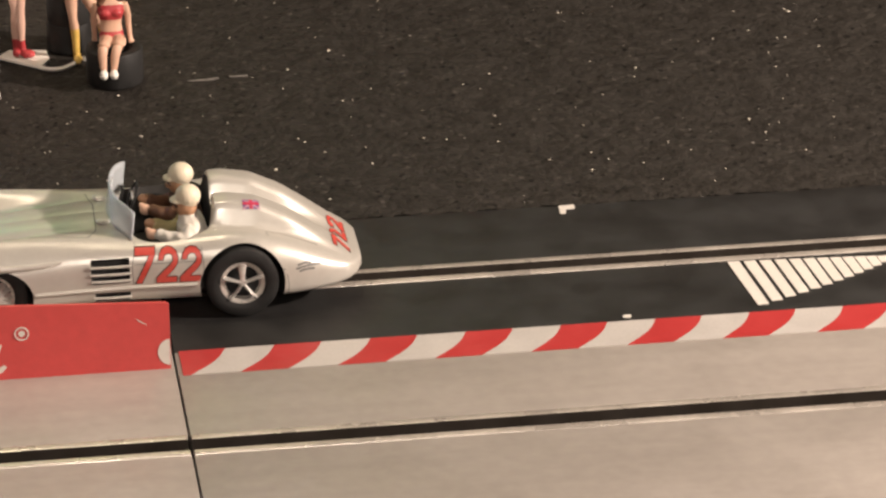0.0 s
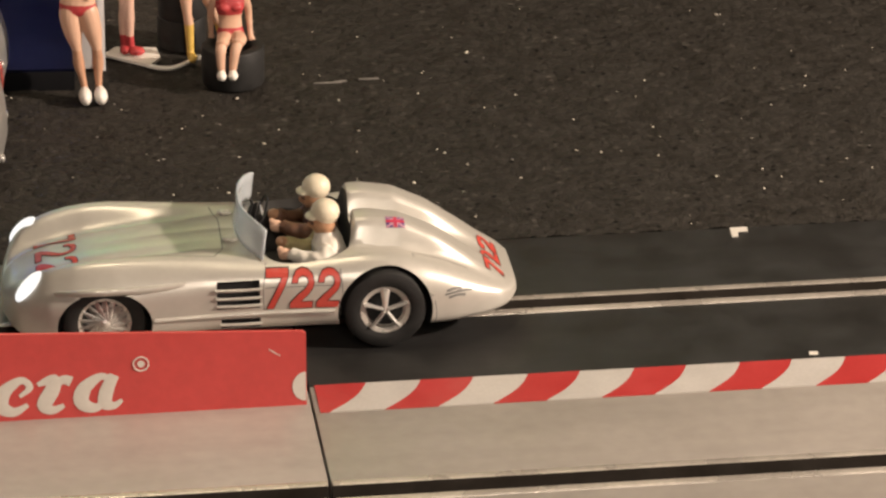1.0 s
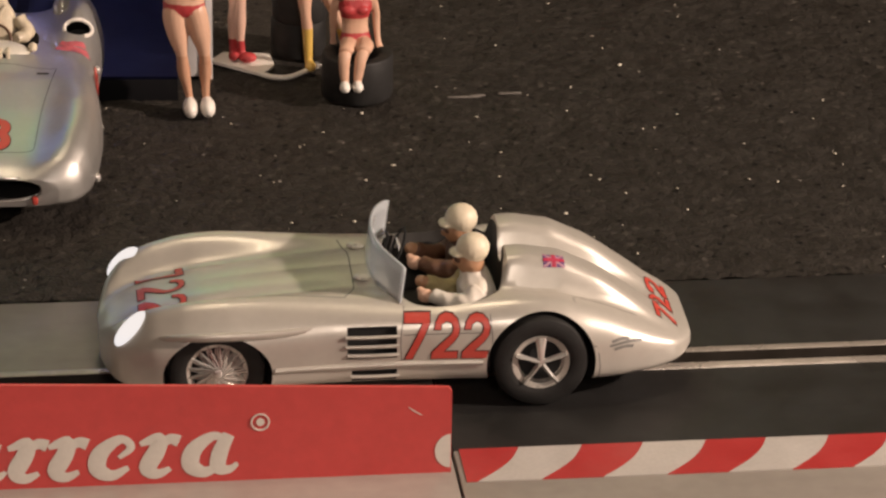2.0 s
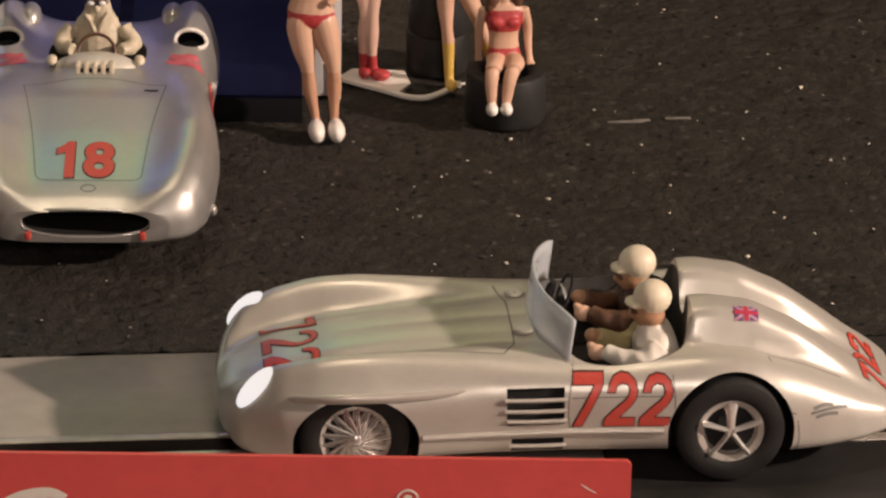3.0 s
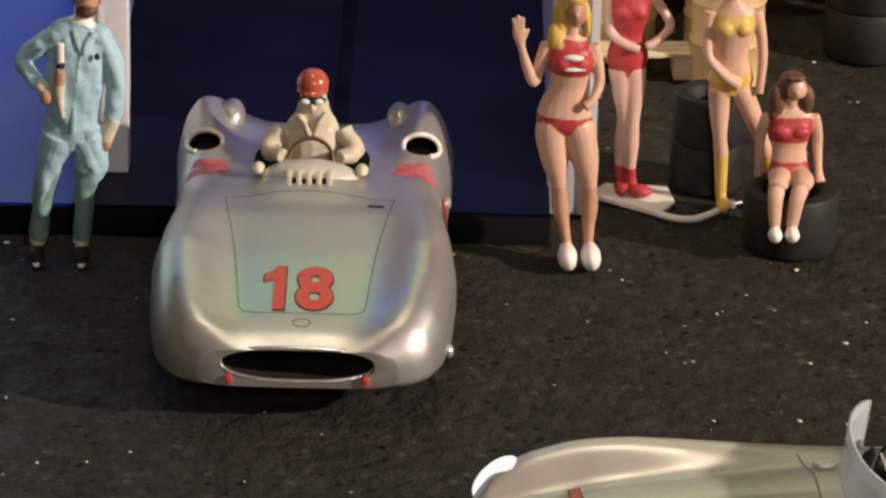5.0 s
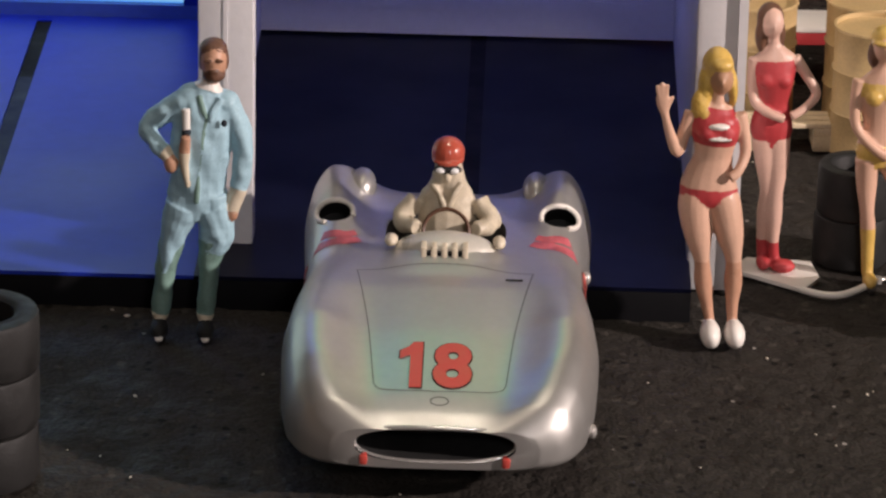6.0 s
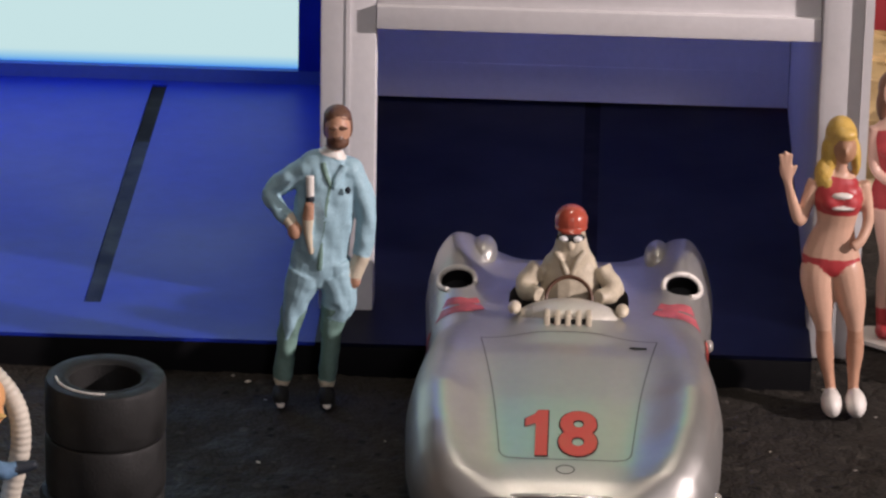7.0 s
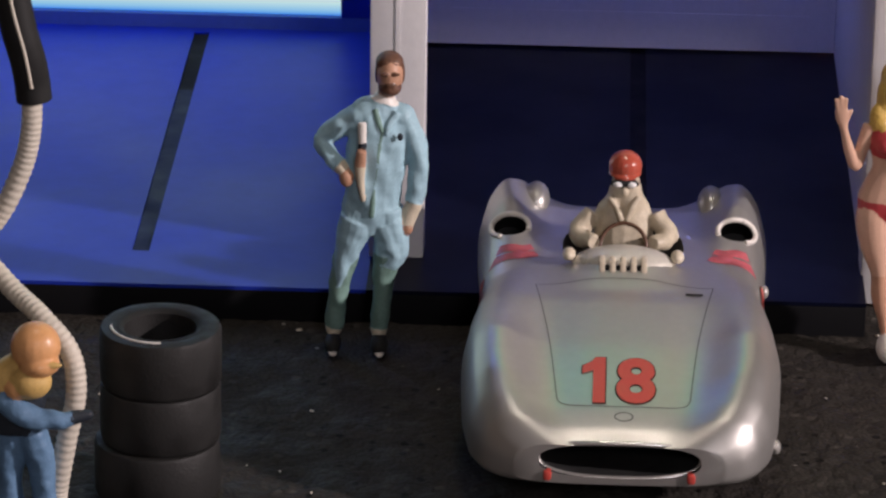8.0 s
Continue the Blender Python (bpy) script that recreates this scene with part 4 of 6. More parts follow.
    # steering wheel and seats
    st = lathe([(4.2 * MM, -0.35 * MM), (4.6 * MM, 0), (4.2 * MM, 0.35 * MM), (3.8 * MM, 0)], pose(68.0 * MM, 8.5 * MM, 25.5 * MM, 0, -68, 0), 30, True)
    part("steering_wheel", st, "dark", car)
    part("steering_spoke", tube([(68.2 * MM, 4.6 * MM, 25.6 * MM), (68.2 * MM, 12.4 * MM, 25.6 * MM)], 0.0004), "chrome", car)
    part("dash_mirror", tube([(63.5 * MM, 3 * MM, 25.5 * MM), (65 * MM, 2.5 * MM, 30 * MM), (64.6 * MM, 2.2 * MM, 32 * MM)], 0.0004), "dark", car)
    part("cockpit_floor", box(66 * MM, 88 * MM, -18 * MM, 18 * MM, 7.2 * MM, 9.2 * MM), "cockpit", car)
    part("chassis", box(12 * MM, 122 * MM, -13 * MM, 13 * MM, 3.2 * MM, 6.4 * MM, 0.0005), "dark", car, "black chassis plate")
    part("guide_blade", box(14 * MM, 24 * MM, -2.4 * MM, -1.8 * MM, -4.5 * MM, 3.3 * MM), "dark", car)
    return car


def strip(points, width):
    """Flat ribbon in the plane along points, in millimetres."""
    p = [Vector((x, y)) for x, y in points]
    rows = [Vector(r) for r in spline([tuple(q) for q in p], 6)] if len(p) > 2 else [p[0].lerp(p[1], k / 8) for k in range(9)]
    bm = bmesh.new()
    pairs = []
    for i, q in enumerate(rows):
        t = (rows[min(i + 1, len(rows) - 1)] - rows[max(i - 1, 0)]).normalized()
        n = Vector((-t.y, t.x)) * width / 2
        pairs.append([bm.verts.new(((q + n * s).x * MM, (q + n * s).y * MM, 0)) for s in (-1, 1)])
    for a, b in zip(pairs, pairs[1:]):
        bm.faces.new((a[0], b[0], b[1], a[1]))
    return bm


def sheet(x0, x1, y0, y1):
    bm = bmesh.new()
    bm.faces.new([bm.verts.new((x * MM, y * MM, 0)) for x, y in ((x0, y0), (x1, y0), (x1, y1), (x0, y1))])
    bmesh.ops.subdivide_edges(bm, edges=bm.edges[:], cuts=4, use_grid_fill=True)
    return bm


def build_streamliner():
    """Closed-wheel racer in front of the garage, nose towards the track; u runs from the nose backwards."""
    car = thing("streamliner_slot_car", pose(-0.1205, 0.0795, 0, 0, 0, 90 + TURN), "silver streamlined racing slot car with red number before the garage", "toy car")
    W = curve_of([(0, 17.5), (1.5, 20.8), (4, 23.4), (9, 25.6), (18, 27.0), (30, 27.6), (40, 26.8), (55, 25.0), (70, 25.6), (85, 26.6), (95, 25), (104, 20.5), (109, 14), (111, 9)])
    B = curve_of([(0, 7.0), (2, 6.0), (8, 5.4), (60, 5.2), (80, 6.2), (86, 7.4), (111, 9.5)])
    T = curve_of([(0, 13.8), (3, 15.9), (7, 17.6), (12, 19.0), (18, 20.4), (25, 21.8), (40, 23.8), (55, 24.4), (70, 24.0), (85, 23.0), (97, 19), (106, 15), (111, 12.5)])
    fender = curve_of([(0, 0.8), (4, 2.4), (14, 4.2), (26, 4.5), (40, 2.7), (54, 0.9), (62, 1.4), (68, 3.4), (76, 6.6), (84, 7.7), (91, 6.6), (100, 2.6), (108, 0)])
    place = curve_of([(0, 0.80), (20, 0.83), (50, 0.83), (66, 0.81), (84, 0.81), (110, 0.7)])

    def bumps(u, v, w):
        v = np.abs(v)
        wide = 6.0 if u < 55 else 5.2
        z = fender(u) * np.exp(-((v - place(u) * w) / wide) ** 2)
        if u < 55:
            z = z - 0.08 * fender(u) * np.exp(-((v - 0.46 * w) / 4.5) ** 2)
        cowl = np.interp(u, [44, 49, 54, 57], [0, 1.0, 2.4, 0])
        return z + cowl * np.exp(-(v / 8.5) ** 4)
    me = body_mesh(111, W, B, T, bumps, power=3.2, around=160)
    cuts = [cutter(prism([(x * MM, y * MM) for x, y in super_outline(65, 0, 10.5, 10.8, 2.6)], 10 * MM, 60 * MM), "cockpit")]
    # air mouth
    mouth = bmesh.new()
    add_prism(mouth, [(y, z) for y, z in super_outline(0, 0.0112, 13.6 * MM, 3.05 * MM, 2.6)], -0.006, 0.012)
    for v in mouth.verts:
        v.co = Vector((v.co.z, v.co.x, v.co.y))
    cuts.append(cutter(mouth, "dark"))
    # intakes in the rear humps
    for side in (-1, 1):
        hole = bmesh.new()
        add_prism(hole, super_outline(0, 0, 3.1 * MM, 2.1 * MM, 2.2, 32), -0.010, 0.010)
        for v in hole.verts:
            v.co = pose(72.0 * MM, side * 20.4 * MM, 24.0 * MM, 0, -58, 0) @ pose(0, 0, 0, 0, 0, 90) @ v.co
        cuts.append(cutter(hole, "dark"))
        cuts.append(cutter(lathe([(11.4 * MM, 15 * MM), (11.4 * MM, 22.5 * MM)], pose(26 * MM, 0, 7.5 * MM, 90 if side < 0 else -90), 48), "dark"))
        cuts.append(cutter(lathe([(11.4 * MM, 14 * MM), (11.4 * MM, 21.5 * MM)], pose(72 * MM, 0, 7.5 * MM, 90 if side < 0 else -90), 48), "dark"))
    me = carve(me, cuts)
    ob = new("body", me)
    me.shade_smooth()
    me.set_sharp_from_angle(angle=radians(32))
    ob.parent = car
    tagged(ob, "rounded silver painted body")
    for u in (26, 72):
        for side in (-1, 1):
            wheel(car, u, side, 9.6, 9.6, 6.5, side * 21.8, "plain")
    ring = [(0.0, y * MM, z * MM) for y, z in super_outline(0, 11.2, 13.7, 3.15, 2.6, 40)]
    surf = []
    for p in ring:
        surf.append((0.0004 + 0.0013 * (abs(p[1]) / 0.0137) ** 3, p[1], p[2]))
    part("mouth_trim", tube(surf + surf[:1], 0.00042), "chrome", car, "chrome air intake surround")
    for side in (-1, 1):
        part("towing_pad", box(-0.0007, 0.0016, side * 12.0 * MM - 0.0007, side * 12.0 * MM + 0.0007, 0.0076, 0.0094, 0.0005), "number_red", car, "small red pad")
    down = Vector((0, 0, -1))
    top = lambda a, c: (Vector((a, c, 0.06)), down)  # noqa: E731
    for pts, w in (([(9.7, -11.6), (8.2, -10.2), (7.8, -4), (7.8, 4), (8.2, 9.4), (9.7, 10.8)], 0.30), ([(46, -15.8), (47.2, -8), (47.6, 0), (47.2, 8), (46, 15.2)], 0.30),
                   ([(9.7, -11.6), (28, -13.2), (46, -15.8)], 0.30), ([(9.7, 10.8), (28, 12.6), (46, 15.2)], 0.30)):
        part("bonnet_seam", wrap(strip(pts, w * 0.75), me, top, 0.00006), "seam", car, smooth=0)
    part("bonnet_catch", wrap(strip([(43.6, -11.0), (43.3, -14.0)], 0.9), me, top, 0.00012), "dark", car, "small dark bonnet slot", smooth=0)
    number_on(car, me, "1", 4.0 * MM, 12.4 * MM, lambda a, c: (Vector((14.7 * MM + c, 4.65 * MM - a, 0.06)), down), 0)
    number_on(car, me, "8", 6.6 * MM, 12.4 * MM, lambda a, c: (Vector((14.7 * MM + c, -2.45 * MM - a, 0.06)), down), 0.035)
    for side in (-1, 1):
        way = Vector((0, -side, 0))
        for c, w, at in (("1", 4.0, -4.2), ("8", 6.4, 3.0)):
            number_on(car, me, c, w * MM, 10.0 * MM, lambda a, b, at=at, side=side, way=way: (Vector(((57 - side * at) * MM - side * a, side * 0.06, 13.5 * MM + b)), way), 0.035)
    em = [(5.5 + 0.9 * math.cos(2 * math.pi * k / 16), 1.5 * math.sin(2 * math.pi * k / 16) - 0.5) for k in range(17)]
    part("badge_ring", wrap(strip(em, 0.28), me, top, 0.00008), "seam", car, "faint round badge", smooth=0)
    for side in (-1, 1):
        from mathutils.bvhtree import BVHTree
        tree = BVHTree.FromPolygons([v.co for v in me.vertices], [p.vertices for p in me.polygons])
        at = pose(72.0 * MM, side * 20.4 * MM, 24.0 * MM, 0, -58, 0) @ pose(0, 0, 0, 0, 0, 90)
        axis = (at.to_3x3() @ Vector((0, 0, 1))).normalized()
        pts = []
        for x, y in super_outline(0, 0, 3.45 * MM, 2.45 * MM, 2.2, 28):
            p = at @ Vector((x, y, 0))
            hit = tree.ray_cast(p + axis * 0.02, -axis)[0]
            pts.append(hit if hit and (hit - p).length < 0.004 else p)
        part("intake_rim", tube([tuple(p) for p in pts + pts[:1]], 0.0005), "white_paint", car, "pale rim round an air intake")
        for pts, w in (([(60.2, 15.4), (59.4, 17.6), (60.0, 20), (61.4, 23.4)], 2.6), ([(62.9, 16.2), (62.3, 18.0), (63.1, 20.4), (63.9, 22.4)], 1.9), ([(61.0, 16.8), (61.4, 19.6)], 0.8)):
            part("red_lettering_bar", wrap(strip([(a, side * c) for a, c in pts], w), me, top, 0.0001), "script", car, "faded red script bar", smooth=0)
    # scuttle, comb of intakes, steering wheel, mirrors
    sc = bmesh.new()
    add_blob(sc, 55.0, 0, 24.2, 5.0, 9.4, 3.6)
    part("scuttle", sc, "pale_silver", car, "pale cream scuttle cowl")
    for k in range(5):
        part("scuttle_fin", box(49.4 * MM, 53.0 * MM, (-4.2 + 1.85 * k) * MM, (-3.2 + 1.85 * k) * MM, 24.4 * MM, 27.1 * MM, 0.0003), "cream", car)
        if k < 4:
            part("scuttle_gap", box(49.8 * MM, 52.6 * MM, (-3.15 + 1.85 * k) * MM, (-2.4 + 1.85 * k) * MM, 24.4 * MM, 26.0 * MM), "dark", car)
    part("steering_wheel", lathe([(4.1 * MM, -0.3 * MM), (4.45 * MM, 0), (4.1 * MM, 0.3 * MM), (3.75 * MM, 0)], pose(59.5 * MM, 0, 26.2 * MM, 0, -60, 0), 30, True), "brown", car)
    for side in (-1, 1):
        mb = bmesh.new()
        add_blob(mb, 55.5, side * 9.6, 26.0, 1.9, 1.2, 1.1)
        part("mirror", mb, "cream", car)
        hd = bmesh.new()
        add_blob(hd, 86, side * 16.0, 24.6, 4.6, 2.5, 2.9)
        part("rear_fairing_knob", hd, "silver", car)
    for u, z in ((14, 8.4), (44, 9.0), (62, 17)):
        pb = bmesh.new()
        add_blob(pb, u, -float(W(u)) - 0.1, z, 1.2, 0.9, 1.3)
        part("side_pipe_tip", pb, "chrome", car)
    return car


# ------------------------------------------------------------------ figures (plain painted miniatures)
def figure(name, label, m, mats, lofts, blobs, category="figurine", group="", lean=0.0, size=1.0, voxel=0.21, soft=9, wide=1.0):
    """One fused painted casting: limbs and masses melted together, cloth with shallow folds."""
    from mathutils import noise
    from mathutils.bvhtree import BVHTree
    bm = bmesh.new()
    for f in lofts:
        add_loft(bm, f[0], f[1], 4, 16)
    for b in blobs:
        add_blob(bm, *b)
    for v in bm.verts:
        v.co = Vector((v.co.x * wide - lean * v.co.z, v.co.y, v.co.z)) * size
    bmesh.ops.recalc_face_normals(bm, faces=bm.faces)
    tree = BVHTree.FromBMesh(bm)
    bm.faces.ensure_lookup_table()
    paint = [f.material_index for f in bm.faces]
    raw = bpy.data.meshes.new(name)
    bm.to_mesh(raw)
    bm.free()
    work = new("work", raw)
    mod = work.modifiers.new("melt", "REMESH")
    mod.mode, mod.voxel_size = "VOXEL", voxel * MM
    bpy.context.view_layer.update()
    me = evaluated_mesh(work)
    bpy.data.objects.remove(work)
    bm = bmesh.new()
    bm.from_mesh(me)
    for f in bm.faces:
        f.material_index = paint[tree.find_nearest((q := f.calc_center_median()) + noise.noise_vector(q / MM * 0.9) * 0.11 * MM)[2]]
    for _ in range(soft):
        bmesh.ops.smooth_vert(bm, verts=bm.verts, factor=0.5, use_axis_x=True, use_axis_y=True, use_axis_z=True)
    bm.normal_update()
    folds = {i for i, k in enumerate(mats) if k in CLOTH}
    for v in bm.verts:
        if v.link_faces and v.link_faces[0].material_index in folds:
            q = v.co / MM
            h = noise.noise(Vector((q.x * 0.42 + 0.16 * q.z, q.y * 0.42, q.z * 0.16))) + 0.35 * noise.noise(Vector((q.x * 0.3, q.y * 0.5, q.z * 0.7)))
            v.co += v.normal * (0.42 * MM * h)
    bm.to_mesh(me)
    bm.free()
    ob = new(name, finish(me, mats, 70))
    ob.matrix_world = m
    return tagged(ob, label, category, group)


CLOTH = {"overall", "overall_green", "overall_blue", "white_cloth", "brown", "khaki", "driver_cream"}


def build_figures():
    ft = "miniature figures in the pit"
    # co-driver and driver of the roadster, seen from the waist up
    for name, lab, u, v, z, sleeve, chest in (("passenger_figure", "painted co-driver miniature in cream helmet seated in the roadster", -13.9, -8.6, 31.0, 1, 1),
                                              ("driver_figure", "painted driver miniature in cream helmet and brown jacket", -14.4, 9.2, 30.2, 2, 2)):
        figure(name, lab, pose(0, 0, 0), ["cream", "white_cloth", "brown", "khaki", "skin_dark", "skin"], [
            ([(u + 2.5, v, 9.0, 4.5, 6.0), (u + 2, v, 17, 4.6, 6.4), (u + 1, v, 23.5, 4.2, 6.2), (u + 0.2, v, 26.6, 2.8, 3.2), (u, v, 28.4, 2.0, 2.0)], chest),
            ([(u + 1.4, v - 5.8, 24.2, 2.4, 2.4), (u - 2.0, v - 7.4, 22.0, 2.4, 2.4), (u - 6.0, v - 5.6, 22.0, 2.0, 2.0), (u - 9.0, v - 3.6, 22.6, 1.6, 1.6)], sleeve),
            ([(u + 1.2, v + 6.2, 23.8, 2.5, 2.5), (u - 2.5, v + 6.6, 20.2, 2.3, 2.3), (u - 6.5, v + 3.6, 21.4, 2.0, 2.0), (u - 10, v + 2.0, 23.4, 1.7, 1.7)], sleeve if sleeve == 2 else 3),
        ], [
            (u - 0.6, v, z - 1.0, 3.2, 3.0, 3.9, 4), (u + 0.3, v, z + 1.3, 3.8, 3.6, 3.5, 0), (u - 3.2, v, z + 0.3, 1.9, 2.9, 0.6, 0),
            (u - 3.0, v, z - 1.0, 0.9, 2.5, 0.8, 2), (u - 10.4, v - 3.0, 22.2, 1.9, 1.4, 1.7, 5), (u - 10.8, v + 1.8, 23.6, 1.6, 1.3, 1.5, 4), (u - 11.6, v - 2.2, 23.4, 0.9, 0.8, 0.8, 5), (u - 3.6, v, z - 2.0, 0.8, 0.7, 0.9, 4), (u + 0.2, v, z - 2.6, 2.8, 3.0, 2.2, 4)], "figurine", ft)
    # driver of the streamliner
    figure("driver_figure", "cream painted driver miniature with red helmet in the streamliner", pose(-0.1205, 0.0795, 0, 0, 0, 90 + TURN), ["driver_cream", "helmet_red", "dark", "lamp_white", "skin_pale"], [
        ([(68, 0, 12, 5.0, 6.0), (67.6, 0, 20, 4.6, 5.8), (67.2, 0, 26, 4.2, 5.4), (67.0, 0, 28.8, 3.6, 5.6), (66.9, 0, 30.8, 3.1, 4.7), (66.8, 0, 32.6, 2.9, 3.5), (66.6, 0, 35.2, 2.6, 2.8)], 0),
        ([(66.8, -5.6, 29.4, 2.0, 1.9), (64.2, -8.0, 26.4, 1.9, 1.8), (59.8, -5.2, 26.6, 1.3, 1.3)], 0),
        ([(66.8, 5.6, 29.4, 2.0, 1.9), (64.2, 8.0, 26.4, 1.9, 1.8), (59.8, 5.2, 26.6, 1.3, 1.3)], 0),
        ([(64.6, -2.6, 33.4, 0.7, 0.6), (63.4, -1.2, 31.4, 0.9, 0.6), (62.9, -0.4, 29.6, 0.6, 0.5)], 0), ([(64.6, 2.6, 33.4, 0.7, 0.6), (63.4, 1.2, 31.4, 0.9, 0.6), (62.9, 0.4, 29.6, 0.6, 0.5)], 0)], [
        (66.6, 0, 35.6, 2.8, 2.6, 3.4, 0), (67.0, 0, 38.6, 3.2, 3.05, 2.9, 1), (66.4, 0, 37.5, 3.2, 3.0, 0.55, 1), (64.0, 0, 36.4, 0.8, 2.7, 0.9, 2), (63.5, -1.25, 36.3, 0.6, 0.85, 0.55, 3), (63.5, 1.25, 36.3, 0.6, 0.85, 0.55, 3), (63.7, 0, 35.0, 0.7, 0.6, 1.0, 0)], "figurine", ft, 0.0, 1.0, 0.18, 3)
    # waving figure in red beside the garage
    figure("waving_figure", "painted miniature in red two-piece with blond hair waving", pose(-0.0657, 0.1500, 0), ["skin", "red_paint", "white_paint", "hair_blond", "yellow_paint", "skin_dark", "skin_mid"], [
        # lower legs take the darker skin, shade put into the colour
        ([(2.9, 0, 4.2, 1.0, 1.1), (3.0, 0.3, 8, 1.25, 1.4), (3.2, 0.5, 12, 1.8, 2.0), (3.2, 0, 16.6, 1.6, 1.7), (2.5, -0.2, 21.5, 2.75, 2.7), (1.5, 0, 27, 3.3, 3.2), (0.9, 0, 29.5, 3.1, 2.9)], [6, 6, 6, 0, 0, 0]),
        ([(-1.4, 0, 4.2, 1.0, 1.1), (-2.0, 0.3, 8, 1.25, 1.4), (-2.6, 0.5, 12, 1.8, 2.0), (-2.9, 0, 16.6, 1.6, 1.7), (-3.6, -0.2, 21.5, 2.75, 2.7), (-4.2, 0, 27, 3.3, 3.2), (-3.7, 0, 29.5, 3.1, 2.9)], [6, 6, 6, 0, 0, 0]),
        ([(-1.5, 0, 27.6, 3.6, 2.5), (-1.5, 0, 28.9, 5.4, 3.1), (-1.5, 0, 31.0, 5.6, 3.1), (-1.2, 0, 33.6, 4.8, 2.8), (-0.7, -0.2, 36.8, 3.7, 2.4), (-0.4, -0.4, 39.8, 4.2, 2.9), (-0.3, -0.6, 42.2, 4.7, 3.4), (-0.3, 0, 44.6, 4.5, 2.7), (0, 0.2, 46.4, 3.2, 2.0), (0.2, 0, 47.6, 1.4, 1.4), (0.4, -0.2, 49.5, 1.3, 1.3)], [1, 1, 0, 0, 0, 1, 1, 1, 0, 0]),
        ([(-4.6, 0, 45.2, 1.5, 1.5), (-6.2, -0.6, 41.4, 1.3, 1.3), (-7.6, -1.0, 37.8, 1.15, 1.15), (-9.0, -2.2, 41.6, 1.05, 1.05), (-10.0, -3.0, 45.6, 0.8, 0.8), (-10.3, -3.2, 47.6, 1.4, 0.6), (-10.6, -3.4, 49.4, 1.3, 0.5)], 0),
        ([(4.4, 0, 45.0, 1.5, 1.5), (5.2, -0.2, 41, 1.25, 1.25), (5.4, -0.8, 37.4, 1.1, 1.1), (3.8, -2.6, 34.6, 0.95, 0.95), (2.2, -3.2, 33.6, 1.1, 0.9)], 0),
        ([(-11.2, -3.4, 49.0, 0.42, 0.42), (-11.6, -3.5, 51.6, 0.38, 0.38)], 0), ([(-10.5, -3.4, 49.2, 0.42, 0.42), (-10.6, -3.6, 52.2, 0.38, 0.38)], 0), ([(-9.8, -3.4, 49.0, 0.42, 0.42), (-9.5, -3.5, 51.7, 0.38, 0.38)], 0), ([(-9.3, -3.2, 47.6, 0.45, 0.42), (-8.4, -3.2, 49.4, 0.38, 0.38)], 0)], [
        (3.2, -1.8, 2.5, 2.1, 3.7, 2.6, 2), (-1.5, -1.8, 2.5, 2.1, 3.7, 2.6, 2), (0.9, -0.4, 51.8, 2.2, 2.6, 3.1, 5), (0.9, -2.9, 51.6, 0.5, 0.6, 0.8, 5), (0.4, 0.9, 53.6, 3.1, 3.0, 3.7, 4), (0.9, -1.2, 54.6, 2.4, 1.8, 1.2, 4), (-2.0, 0.4, 50.0, 1.5, 2.3, 3.6, 3), (-3.2, -0.8, 46.6, 1.8, 1.5, 3.0, 3), (-2.2, -1.6, 44.6, 1.2, 1.0, 1.8, 3), (3.2, 0.6, 49.6, 1.0, 2.0, 3.6, 3),
        # the two white blobs paint highlights on the red top
        (-1.9, -2.6, 42.0, 2.0, 1.7, 1.8, 1), (1.7, -2.6, 42.0, 2.0, 1.7, 1.8, 1), (0.2, -3.6, 43.6, 1.9, 0.9, 0.5, 2), (0.4, -4.0, 41.3, 2.2, 0.7, 0.35, 2)], "figurine", ft, 0.045, 1.0, 0.21, 9, 0.95)
